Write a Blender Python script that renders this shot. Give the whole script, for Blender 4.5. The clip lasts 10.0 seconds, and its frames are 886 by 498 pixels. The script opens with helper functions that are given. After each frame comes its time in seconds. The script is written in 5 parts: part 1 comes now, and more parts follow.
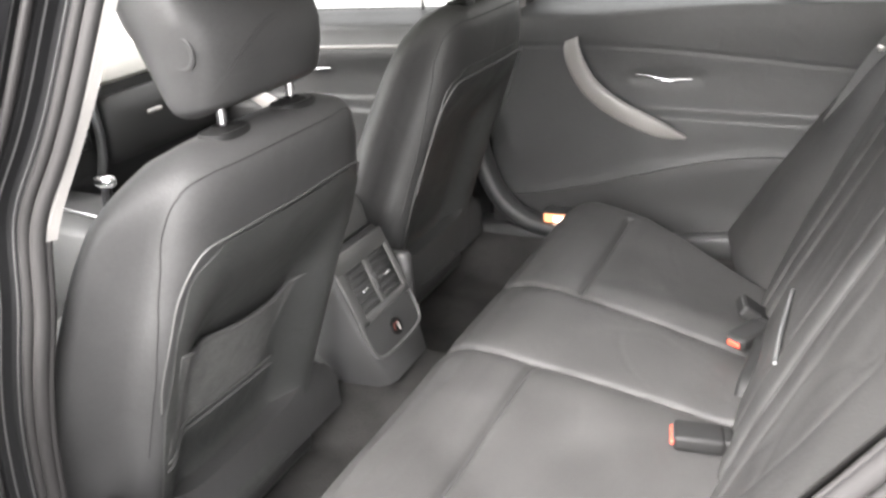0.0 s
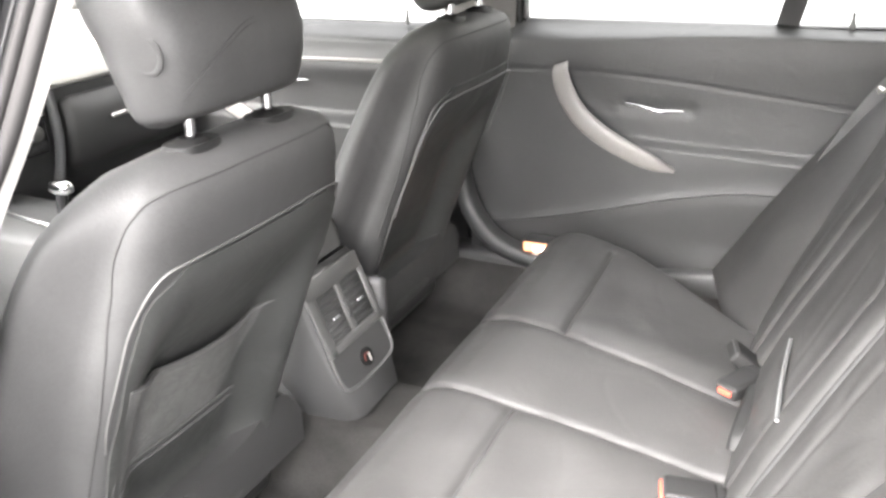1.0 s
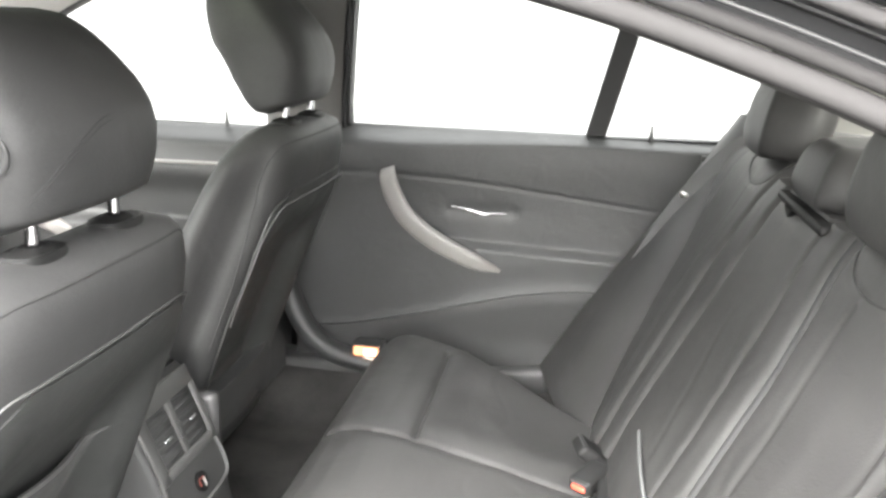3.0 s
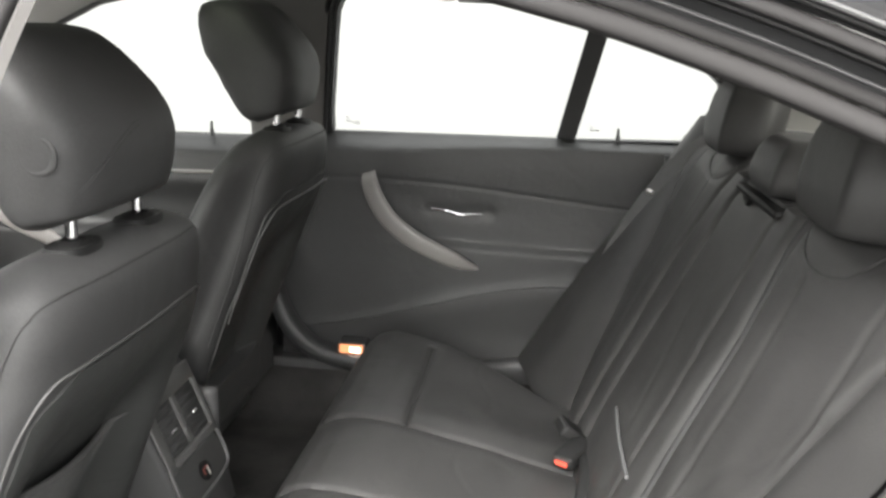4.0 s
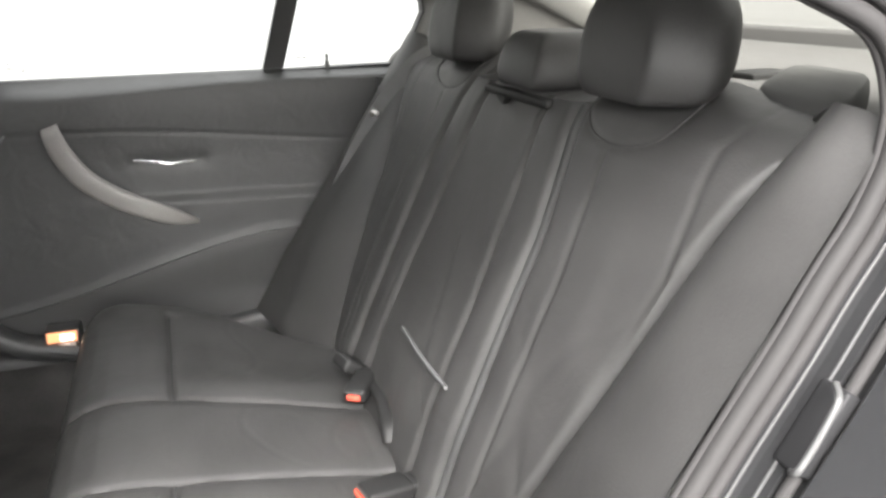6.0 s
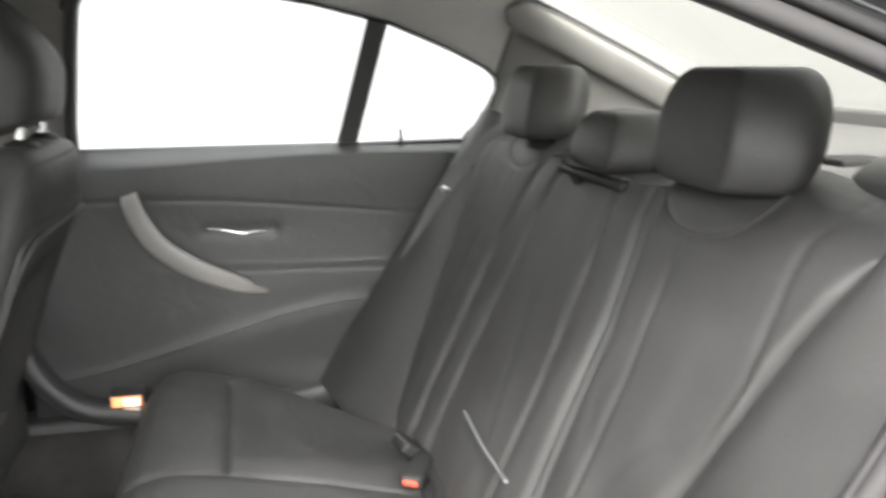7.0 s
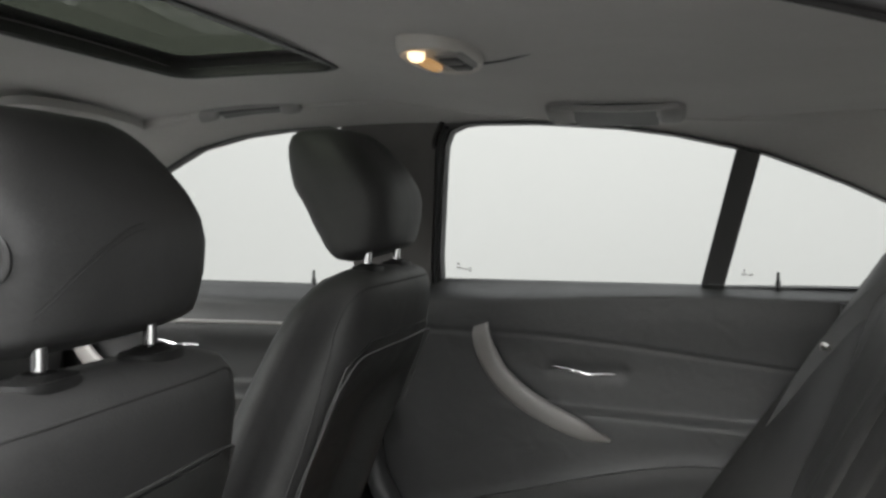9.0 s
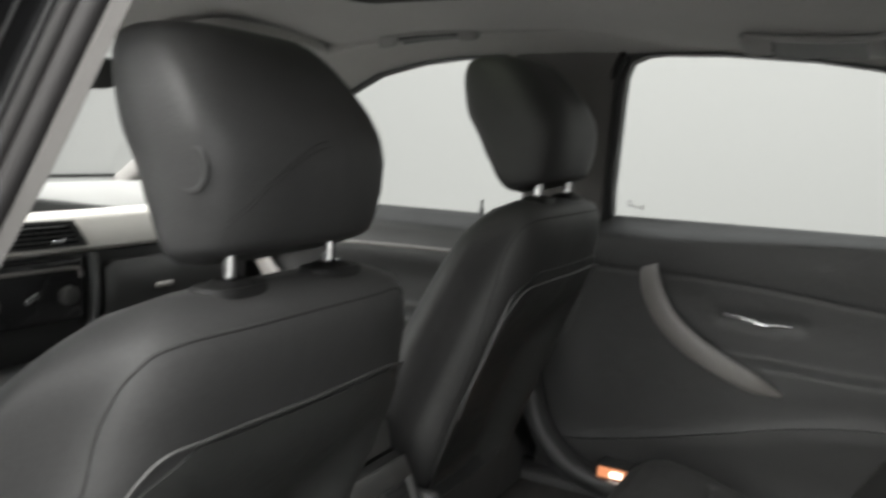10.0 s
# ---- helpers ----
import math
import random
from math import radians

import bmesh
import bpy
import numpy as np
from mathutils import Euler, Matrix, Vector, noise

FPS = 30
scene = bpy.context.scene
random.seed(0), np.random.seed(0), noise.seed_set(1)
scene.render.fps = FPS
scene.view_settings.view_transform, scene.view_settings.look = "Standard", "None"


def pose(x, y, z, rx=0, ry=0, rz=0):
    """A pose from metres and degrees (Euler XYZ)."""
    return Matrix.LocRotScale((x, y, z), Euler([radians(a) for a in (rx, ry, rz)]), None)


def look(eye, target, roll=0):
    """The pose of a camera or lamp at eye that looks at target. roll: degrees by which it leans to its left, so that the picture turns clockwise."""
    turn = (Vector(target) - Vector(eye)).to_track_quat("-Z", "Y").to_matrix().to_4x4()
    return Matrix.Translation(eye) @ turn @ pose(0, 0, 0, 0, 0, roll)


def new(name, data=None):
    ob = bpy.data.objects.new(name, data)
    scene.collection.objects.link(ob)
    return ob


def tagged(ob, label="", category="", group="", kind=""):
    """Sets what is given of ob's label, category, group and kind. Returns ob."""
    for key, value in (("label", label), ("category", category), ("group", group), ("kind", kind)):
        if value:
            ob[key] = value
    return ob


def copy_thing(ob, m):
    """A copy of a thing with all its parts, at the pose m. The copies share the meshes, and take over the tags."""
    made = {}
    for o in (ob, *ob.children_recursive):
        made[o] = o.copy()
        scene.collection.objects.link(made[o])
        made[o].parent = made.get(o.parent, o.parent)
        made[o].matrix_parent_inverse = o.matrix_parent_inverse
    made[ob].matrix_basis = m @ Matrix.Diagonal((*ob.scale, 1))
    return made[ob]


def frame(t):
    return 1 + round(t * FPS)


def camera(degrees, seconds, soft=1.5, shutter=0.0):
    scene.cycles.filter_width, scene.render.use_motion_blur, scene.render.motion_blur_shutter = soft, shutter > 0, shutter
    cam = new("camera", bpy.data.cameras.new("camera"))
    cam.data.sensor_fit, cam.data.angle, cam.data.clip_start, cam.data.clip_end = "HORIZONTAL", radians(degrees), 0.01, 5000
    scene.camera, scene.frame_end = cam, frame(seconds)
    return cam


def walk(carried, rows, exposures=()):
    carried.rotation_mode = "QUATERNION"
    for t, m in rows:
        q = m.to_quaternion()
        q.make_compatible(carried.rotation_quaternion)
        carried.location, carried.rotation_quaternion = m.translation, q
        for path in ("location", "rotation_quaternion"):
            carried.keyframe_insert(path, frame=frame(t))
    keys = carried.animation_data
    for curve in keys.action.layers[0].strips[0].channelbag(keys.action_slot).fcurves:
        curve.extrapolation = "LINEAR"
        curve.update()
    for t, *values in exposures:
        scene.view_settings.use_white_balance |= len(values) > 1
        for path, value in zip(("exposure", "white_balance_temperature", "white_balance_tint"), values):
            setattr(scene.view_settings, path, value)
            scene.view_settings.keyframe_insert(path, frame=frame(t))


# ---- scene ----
from mathutils.bvhtree import BVHTree
# A car's cabin seen through its open rear door. x runs to the rear, y to the far side, z up.
cam = camera(56.8, 10.0, soft=2.8, shutter=0.5)
PATH = [
    (0, (0.68, -1.165, 1.185), (-0.18, 0.452, 0.38), -5.2),
    (0.5, (0.641, -1.136, 1.17), (-0.197, 0.495, 0.372), -3.2),
    (1, (0.621, -1.097, 1.17), (-0.169, 0.571, 0.399), -1.6),
    (1.5, (0.602, -1.063, 1.164), (-0.181, 0.611, 0.398), -1.3),
    (2, (0.59, -1.055, 1.16), (-0.108, 0.679, 0.449), 0.5),
    (2.5, (0.563, -1.069, 1.157), (0.06, 0.769, 0.548), 1.6),
    (2.7, (0.542, -1.077, 1.162), (0.131, 0.794, 0.586), 2.0),
    (3.8, (0.496, -1.18, 1.168), (0.244, 0.74, 0.666), 1.3),
    (4, (0.495, -1.198, 1.164), (0.255, 0.721, 0.653), 1.3),
    (4.5, (0.481, -1.211, 1.142), (0.406, 0.698, 0.551), 1.4),
    (5, (0.445, -1.187, 1.122), (0.68, 0.692, 0.479), 1.2),
    (5.2, (0.406, -1.18, 1.117), (0.756, 0.68, 0.471), 1.1),
    (6.3, (0.321, -1.089, 1.096), (0.931, 0.726, 0.516), -1.1),
    (6.5, (0.327, -1.08, 1.096), (0.947, 0.741, 0.548), -0.9),
    (7, (0.345, -1.08, 1.102), (0.769, 0.823, 0.658), -0.3),
    (7.5, (0.387, -1.079, 1.116), (0.431, 0.89, 0.77), -1.5),
    (8, (0.443, -1.055, 1.119), (0.117, 0.91, 0.933), -1.4),
    (8.5, (0.486, -0.999, 1.097), (-0.039, 0.928, 1.002), -0.3),
    (9, (0.505, -0.951, 1.079), (-0.087, 0.957, 0.982), -0.0),
    (9.5, (0.508, -0.929, 1.072), (-0.217, 0.93, 0.933), 0.7),
    (10, (0.492, -0.945, 1.073), (-0.455, 0.796, 0.809), 2.3),
]
EXPOSURES = [(0, 3.5, 6640, 12.5), (0.5, 3.85, 6640, 12.5), (1, 4.1, 6640, 12.5), (2, 3.82, 6605, 9.3), (2.7, 3.92, 6605, 9.3), (3.8, 2.7, 6640, 9.3), (4.5, 2.4, 6675, 10.3), (5.2, 2.58, 6675, 10.8), (6.3, 3.06, 6605, 10.3), (7, 3.06, 6570, 8.8), (7.5, 2.99, 6570, 9.3), (8, 2.6, 6570, 9.8), (8.5, 2.09, 6570, 10.3), (9, 1.84, 6530, 8.8), (10, 1.7, 6600, 8)]
walk(cam, [(t, look(eye, target, roll)) for t, eye, target, roll in PATH], EXPOSURES)

# ---- light: a bright overcast sky; glowing pale sheets stand in for the bright distance ----
world = bpy.data.worlds.new("overcast")
scene.world = world
world.use_nodes = True
wn = world.node_tree.nodes
sky = wn.new("ShaderNodeTexSky")
sky.sky_type = "NISHITA"
sky.sun_disc = False
sky.sun_elevation, sky.sun_rotation = radians(44), radians(192)
sky.air_density, sky.dust_density = 1.0, 6.0
hsv = wn.new("ShaderNodeHueSaturation")
hsv.inputs["Saturation"].default_value = 0.08
world.node_tree.links.new(sky.outputs[0], hsv.inputs["Color"])
world.node_tree.links.new(hsv.outputs[0], wn["Background"].inputs[0])
wn["Background"].inputs[1].default_value = 0.25
sun = new("sun", bpy.data.lights.new("sun", "SUN"))
sun.data.energy, sun.data.angle, sun.data.color = 0.14, radians(60), (1.0, 1.0, 0.99)
sun.matrix_world = look((-0.2, -2.3, 2.8), (0.2, 0, 0.7))

# ---- materials ----


def material(name, base, rough=0.5, metal=0.0, grain=0.0, grain_size=500.0, wave=0.0, wave_size=18.0, vary=0.12, vary_size=9.0, coat=0.0, spec=0.5, sheen=0.0, kind="noise"):
    """A surface with colour that varies at two scales, fine grain and broad unevenness in its relief."""
    m = bpy.data.materials.new(name)
    m.use_nodes = True
    n, l = m.node_tree.nodes, m.node_tree.links
    p = n["Principled BSDF"]
    p.inputs["Metallic"].default_value = metal
    p.inputs["Specular IOR Level"].default_value = spec
    p.inputs["Coat Weight"].default_value = coat
    p.inputs["Sheen Weight"].default_value = sheen
    co = n.new("ShaderNodeTexCoord")
    big = n.new("ShaderNodeTexNoise")
    big.inputs["Scale"].default_value, big.inputs["Detail"].default_value = vary_size, 5
    l.new(co.outputs["Object"], big.inputs["Vector"])
    small = n.new("ShaderNodeTexNoise")
    small.inputs["Scale"].default_value, small.inputs["Detail"].default_value = vary_size * 22, 3
    l.new(co.outputs["Object"], small.inputs["Vector"])
    mix = n.new("ShaderNodeMath")
    mix.operation = "MULTIPLY_ADD"
    mix.inputs[1].default_value = 0.45
    l.new(small.outputs[0], mix.inputs[0])
    l.new(big.outputs[0], mix.inputs[2])
    ramp = n.new("ShaderNodeMapRange")
    ramp.inputs[1].default_value, ramp.inputs[2].default_value = 0.5, 0.95
    ramp.inputs[3].default_value, ramp.inputs[4].default_value = 1 - vary, 1 + vary
    l.new(mix.outputs[0], ramp.inputs[0])
    tone = n.new("ShaderNodeVectorMath")
    tone.operation = "SCALE"
    tone.inputs[0].default_value = base
    l.new(ramp.outputs[0], tone.inputs["Scale"])
    l.new(tone.outputs[0], p.inputs["Base Color"])
    rr = n.new("ShaderNodeMapRange")
    rr.inputs[1].default_value, rr.inputs[2].default_value = 0.5, 0.95
    rr.inputs[3].default_value, rr.inputs[4].default_value = max(0.02, rough - 0.06), min(1, rough + 0.08)
    l.new(mix.outputs[0], rr.inputs[0])
    l.new(rr.outputs[0], p.inputs["Roughness"])
    last = None
    if wave:
        w = n.new("ShaderNodeTexNoise")
        w.inputs["Scale"].default_value, w.inputs["Detail"].default_value, w.inputs["Distortion"].default_value = wave_size, 3, 0.6
        l.new(co.outputs["Object"], w.inputs["Vector"])
        b = n.new("ShaderNodeBump")
        b.inputs["Strength"].default_value, b.inputs["Distance"].default_value = 0.6, wave
        l.new(w.outputs[0], b.inputs["Height"])
        last = b
    if grain:
        g = n.new("ShaderNodeTexVoronoi" if kind == "cells" else "ShaderNodeTexNoise")
        g.inputs["Scale"].default_value = grain_size
        l.new(co.outputs["Object"], g.inputs["Vector"])
        b = n.new("ShaderNodeBump")
        b.inputs["Strength"].default_value, b.inputs["Distance"].default_value = 0.5, grain
        l.new(g.outputs[0], b.inputs["Height"])
        if last:
            l.new(last.outputs[0], b.inputs["Normal"])
        last = b
    if last:
        l.new(last.outputs[0], p.inputs["Normal"])
    return m


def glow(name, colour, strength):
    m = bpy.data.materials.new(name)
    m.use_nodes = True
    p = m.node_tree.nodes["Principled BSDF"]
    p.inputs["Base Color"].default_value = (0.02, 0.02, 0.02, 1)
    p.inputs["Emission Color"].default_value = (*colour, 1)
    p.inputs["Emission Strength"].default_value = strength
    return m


def pane(name, tint, gloss=0.06, rim=0.8):
    """Thin glass: lets light through with a tint and mirrors a little."""
    m = bpy.data.materials.new(name)
    m.use_nodes = True
    n, l = m.node_tree.nodes, m.node_tree.links
    n.remove(n["Principled BSDF"])
    clear, mirror, mix = n.new("ShaderNodeBsdfTransparent"), n.new("ShaderNodeBsdfGlossy"), n.new("ShaderNodeMixShader")
    clear.inputs[0].default_value = (*tint, 1)
    mirror.inputs["Roughness"].default_value = 0.02
    edge, power, amount = n.new("ShaderNodeLayerWeight"), n.new("ShaderNodeMath"), n.new("ShaderNodeMath")
    power.operation, power.inputs[1].default_value = "POWER", 5.0
    l.new(edge.outputs["Facing"], power.inputs[0])
    amount.operation, amount.inputs[1].default_value, amount.inputs[2].default_value = "MULTIPLY_ADD", rim, gloss
    l.new(power.outputs[0], amount.inputs[0])
    l.new(amount.outputs[0], mix.inputs[0])
    l.new(clear.outputs[0], mix.inputs[1])
    l.new(mirror.outputs[0], mix.inputs[2])
    l.new(mix.outputs[0], n["Material Output"].inputs[0])
    return m


LEATHER = material("black_leather", (0.040, 0.040, 0.040), 0.54, grain=0.0003, grain_size=420, wave=0.004, wave_size=9, vary=0.16, kind="cells", spec=0.26)
# Same leather as the front seats, base darkened against strong light on the bench.
SEAT_LEATHER = material("dimmed_bench_leather", (0.031, 0.0305, 0.030), 0.52, grain=0.0003, grain_size=420, wave=0.004, wave_size=9, vary=0.20, kind="cells", spec=0.32)
SEAM = material("seam_thread", (0.022, 0.022, 0.022), 0.8)
PIPING = material("grey_piping", (0.050, 0.050, 0.049), 0.6)
BACK_SHELL = material("seat_back_plastic", (0.032, 0.033, 0.032), 0.5, grain=0.0005, grain_size=700, vary=0.12, wave=0.004)
NET = material("pocket_net", (0.085, 0.085, 0.083), 0.8, grain=0.0015, grain_size=500, vary=0.3, vary_size=40)
HEM = material("pocket_hem", (0.060, 0.060, 0.059), 0.7, grain=0.0006, grain_size=600)
TRIM = material("black_soft_trim", (0.032, 0.0325, 0.0325), 0.5, grain=0.0005, grain_size=650, vary=0.12, wave=0.004, kind="cells")
# Door plastic with the shade low on the doors put into its base colour.
DIM_TRIM = material("shaded_door_plastic", (0.013, 0.013, 0.013), 0.55, grain=0.0005, grain_size=700, vary=0.12, wave=0.003)
TRIM_TOP = material("black_door_top_trim", (0.08, 0.081, 0.082), 0.42, grain=0.0004, grain_size=650, vary=0.1, kind="cells")
HARD = material("hard_black_plastic", (0.042, 0.042, 0.042), 0.5, grain=0.0004, grain_size=800, vary=0.1)
RUBBER = material("rubber_seal", (0.03, 0.03, 0.031), 0.6, grain=0.0004, grain_size=300, vary=0.2)
SEAL = material("soft_seal_rubber", (0.022, 0.021, 0.021), 0.75, spec=0.2, grain=0.0003, grain_size=400, vary=0.1)
LINING = material("grey_roof_fabric", (0.44, 0.43, 0.415), 0.95, grain=0.0008, grain_size=900, vary=0.06, vary_size=6, spec=0.2, sheen=0.2)
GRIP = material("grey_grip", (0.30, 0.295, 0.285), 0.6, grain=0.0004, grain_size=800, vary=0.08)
# Pillar fabrics: like the roof lining, darkened to offset strong light on them.
PILLAR_CLOTH = material("dimmed_pillar_fabric", (0.135, 0.130, 0.126), 0.9, grain=0.0006, grain_size=900, vary=0.06, spec=0.2)
PILLAR_REAR = material("dimmed_rear_pillar_fabric", (0.165, 0.163, 0.157), 0.95, grain=0.0008, grain_size=900, vary=0.06, vary_size=6, spec=0.2)
CARPET = material("charcoal_carpet", (0.036, 0.035, 0.034), 1.0, grain=0.004, grain_size=350, vary=0.35, vary_size=14, spec=0.1)
CHROME = material("bright_chrome", (0.85, 0.85, 0.86), 0.12, metal=1.0, vary=0.04)
SATIN = material("satin_silver", (0.62, 0.60, 0.58), 0.36, metal=0.9, vary=0.05, grain=0.0002, grain_size=900)
HANDLE_GREY = material("satin_grey_handle", (0.165, 0.157, 0.150), 0.42, metal=0.0, vary=0.06, grain=0.0002, grain_size=900)
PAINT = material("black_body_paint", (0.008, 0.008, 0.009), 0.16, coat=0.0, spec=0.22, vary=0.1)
JAMB = material("dark_jamb_paint", (0.013, 0.013, 0.0135), 0.35, spec=0.10, vary=0.12)
BLACK_GLOSS = material("gloss_black_panel", (0.016, 0.016, 0.017), 0.12, vary=0.1)
BUCKLE_BLACK = material("buckle_plastic", (0.011, 0.011, 0.011), 0.55, spec=0.2, grain=0.0003, grain_size=700)
RED = material("red_button", (0.48, 0.06, 0.035), 0.45, vary=0.06)
DULL_RED = material("dull_red_mark", (0.20, 0.05, 0.04), 0.5, vary=0.06)
WEBBING = material("belt_webbing", (0.07, 0.07, 0.07), 0.7, grain=0.001, grain_size=260, vary=0.15, vary_size=30)
CREAM = material("pale_dash_trim", (0.72, 0.70, 0.66), 0.4, vary=0.05)
DASH_TOP = material("grey_dash_top", (0.22, 0.22, 0.215), 0.6, grain=0.0006, grain_size=500, vary=0.1, kind="cells")
STEEL = material("worn_steel", (0.08, 0.08, 0.078), 0.5, metal=0.5, vary=0.1, grain=0.0002, grain_size=900)
COVER = material("dark_speaker_fabric", (0.042, 0.042, 0.041), 0.9, grain=0.0008, grain_size=700, vary=0.1)
SHELF = material("grey_shelf_fabric", (0.062, 0.061, 0.060), 0.95, grain=0.001, grain_size=700, vary=0.08)
PALE_PLASTIC = material("pale_grey_plastic", (0.55, 0.53, 0.50), 0.45, vary=0.05)
BACKDROP_GLOW = glow("glowing_backdrop", (0.93, 0.935, 0.92), 0.128)
GROUND = material("grey_concrete", (0.15, 0.15, 0.147), 0.9, grain=0.003, grain_size=80, vary=0.15, vary_size=1.5)
LAMP_WARM = glow("warm_lamp_lens", (1.0, 0.36, 0.16), 0.30)
LAMP_CORE = glow("lamp_bulb", (1.0, 0.80, 0.62), 1.2)
LAMP_ROOF = glow("warm_roof_lens", (1.0, 0.70, 0.40), 0.7)
LAMP_AMBER = glow("amber_lens_glow", (1.0, 0.56, 0.22), 0.12)
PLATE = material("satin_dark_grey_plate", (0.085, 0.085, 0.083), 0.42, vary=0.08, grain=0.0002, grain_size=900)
REAR_TINT = pane("tinted_rear_glass", (0.80, 0.80, 0.775), 0.01, 0.25)
GLASS = pane("clear_glass", (0.97, 0.98, 0.97), 0.008, 0.3)
TINTED = pane("dark_sunroof_glass", (0.25, 0.265, 0.235), 0.01, 0.15)
ETCH = material("window_etching", (0.35, 0.35, 0.34), 0.8)



def netting(m, pitch=0.0026):
    """Crosses fine threads over a material: dark holes between lighter strands."""
    n, l = m.node_tree.nodes, m.node_tree.links
    p = n["Principled BSDF"]
    cell = n.new("ShaderNodeTexVoronoi")
    cell.inputs["Scale"].default_value, cell.inputs["Randomness"].default_value = 1 / pitch, 0.35
    co = n.new("ShaderNodeTexCoord")
    l.new(co.outputs["Object"], cell.inputs["Vector"])
    r = n.new("ShaderNodeMapRange")
    r.inputs[1].default_value, r.inputs[2].default_value = 0.25, 0.6
    r.inputs[3].default_value, r.inputs[4].default_value = 0.45, 1.25
    l.new(cell.outputs["Distance"], r.inputs[0])
    v = n.new("ShaderNodeVectorMath")
    v.operation = "SCALE"
    l.new(p.inputs["Base Color"].links[0].from_socket, v.inputs[0])
    l.new(r.outputs[0], v.inputs["Scale"])
    l.new(v.outputs[0], p.inputs["Base Color"])


netting(NET)

# ---- building helpers ----


def thing(name, at, label, category, group="", kind=""):
    ob = new(name)
    ob.location = at
    ob.empty_display_size = 0.05
    return tagged(ob, label, category, group, kind)


def part(name, bm, mat, parent=None, label="", smooth=True):
    """Links a bmesh, in world metres, as one mesh object under a thing or a part."""
    me = bpy.data.meshes.new(name)
    bmesh.ops.recalc_face_normals(bm, faces=bm.faces)
    bm.to_mesh(me)
    bm.free()
    me.materials.append(mat)
    if smooth:
        me.polygons.foreach_set("use_smooth", [True] * len(me.polygons))
        me.set_sharp_from_angle(angle=radians(48))
    ob = new(name, me)
    if parent:
        ob.parent = parent
        if parent.type == "EMPTY":
            ob.location = -parent.location
    return tagged(ob, label)


def whole(name, bm, mat, label, category, group="", kind="", smooth=True):
    return tagged(part(name, bm, mat, None, "", smooth), label, category, group, kind)


def loft(rings, closed=True, caps=True, loop=False):
    """Skin over rings of points with equal counts. closed: each ring is closed; loop: the last ring joins the first."""
    bm = bmesh.new()
    rows = [[bm.verts.new(p) for p in r] for r in rings]
    n = len(rows[0])
    for a, b in zip(rows, rows[1:] + (rows[:1] if loop else [])):
        for i in range(n if closed else n - 1):
            j = (i + 1) % n
            bm.faces.new((a[i], a[j], b[j], b[i]))
    if caps and closed and not loop:
        bm.faces.new(rows[0][::-1])
        bm.faces.new(rows[-1])
    return bm


def slab(f, nu, nv, back):
    """A solid of which f(u, v) gives the shaped face and back(point) the hidden one; u and v run from 0 to 1."""
    bm = bmesh.new()
    front = [[bm.verts.new(f(i / nu, j / nv)) for j in range(nv + 1)] for i in range(nu + 1)]
    rear = [[bm.verts.new(back(v.co)) for v in row] for row in front]
    for g in (front, rear):
        for i in range(nu):
            for j in range(nv):
                bm.faces.new((g[i][j], g[i + 1][j], g[i + 1][j + 1], g[i][j + 1]))
    edge = [(i, 0) for i in range(nu)] + [(nu, j) for j in range(nv)] + [(i, nv) for i in range(nu, 0, -1)] + [(0, j) for j in range(nv, 0, -1)]
    for (a, b), (c, d) in zip(edge, edge[1:] + edge[:1]):
        bm.faces.new((front[a][b], front[c][d], rear[c][d], rear[a][b]))
    return bm


def curve(points, n=40, loop=False):
    """A smooth line (Catmull-Rom) of n steps through points."""
    p = [Vector(q) for q in points]
    m = len(p)
    out = []
    spans = m if loop else m - 1
    for k in range(n if loop else n + 1):
        s = k / n * spans
        i = min(int(s), spans - 1)
        f = s - i
        q = [p[(i + d) % m] if loop else p[min(max(i + d, 0), m - 1)] for d in (-1, 0, 1, 2)]
        out.append(0.5 * (2 * q[1] + (q[2] - q[0]) * f + (2 * q[0] - 5 * q[1] + 4 * q[2] - q[3]) * f * f + (3 * q[1] - q[0] - 3 * q[2] + q[3]) * f ** 3))
    return out


def sweep(line, profile, up=(0, 0, 1), loop=False, scale=None):
    """A profile of (side, up) pairs carried along a line."""
    rings = []
    n = len(line)
    for i, p in enumerate(line):
        a, b = (line[i - 1], line[(i + 1) % n]) if loop else (line[max(i - 1, 0)], line[min(i + 1, n - 1)])
        t = (b - a).normalized()
        s = t.cross(Vector(up)).normalized()
        u = s.cross(t)
        k = scale(i / (n - 1)) if scale else 1
        rings.append([p + k * (s * x + u * y) for x, y in profile])
    return loft(rings, loop=loop)


def disc(r, k=10, squash=1.0):
    return [(r * math.cos(2 * math.pi * i / k), r * squash * math.sin(2 * math.pi * i / k)) for i in range(k)]


def tube(points, r, n=24, k=8, loop=False, up=(0, 0, 1), smooth_line=True):
    return sweep(curve(points, n, loop) if smooth_line else [Vector(p) for p in points], disc(r, k), up, loop)


def rounded(hx, hy, p=4.0, k=40):
    """A rounded rectangle (superellipse) as (x, y) pairs."""
    out = []
    for i in range(k):
        c, s = math.cos(2 * math.pi * i / k), math.sin(2 * math.pi * i / k)
        out.append((hx * math.copysign(abs(c) ** (2 / p), c), hy * math.copysign(abs(s) ** (2 / p), s)))
    return out


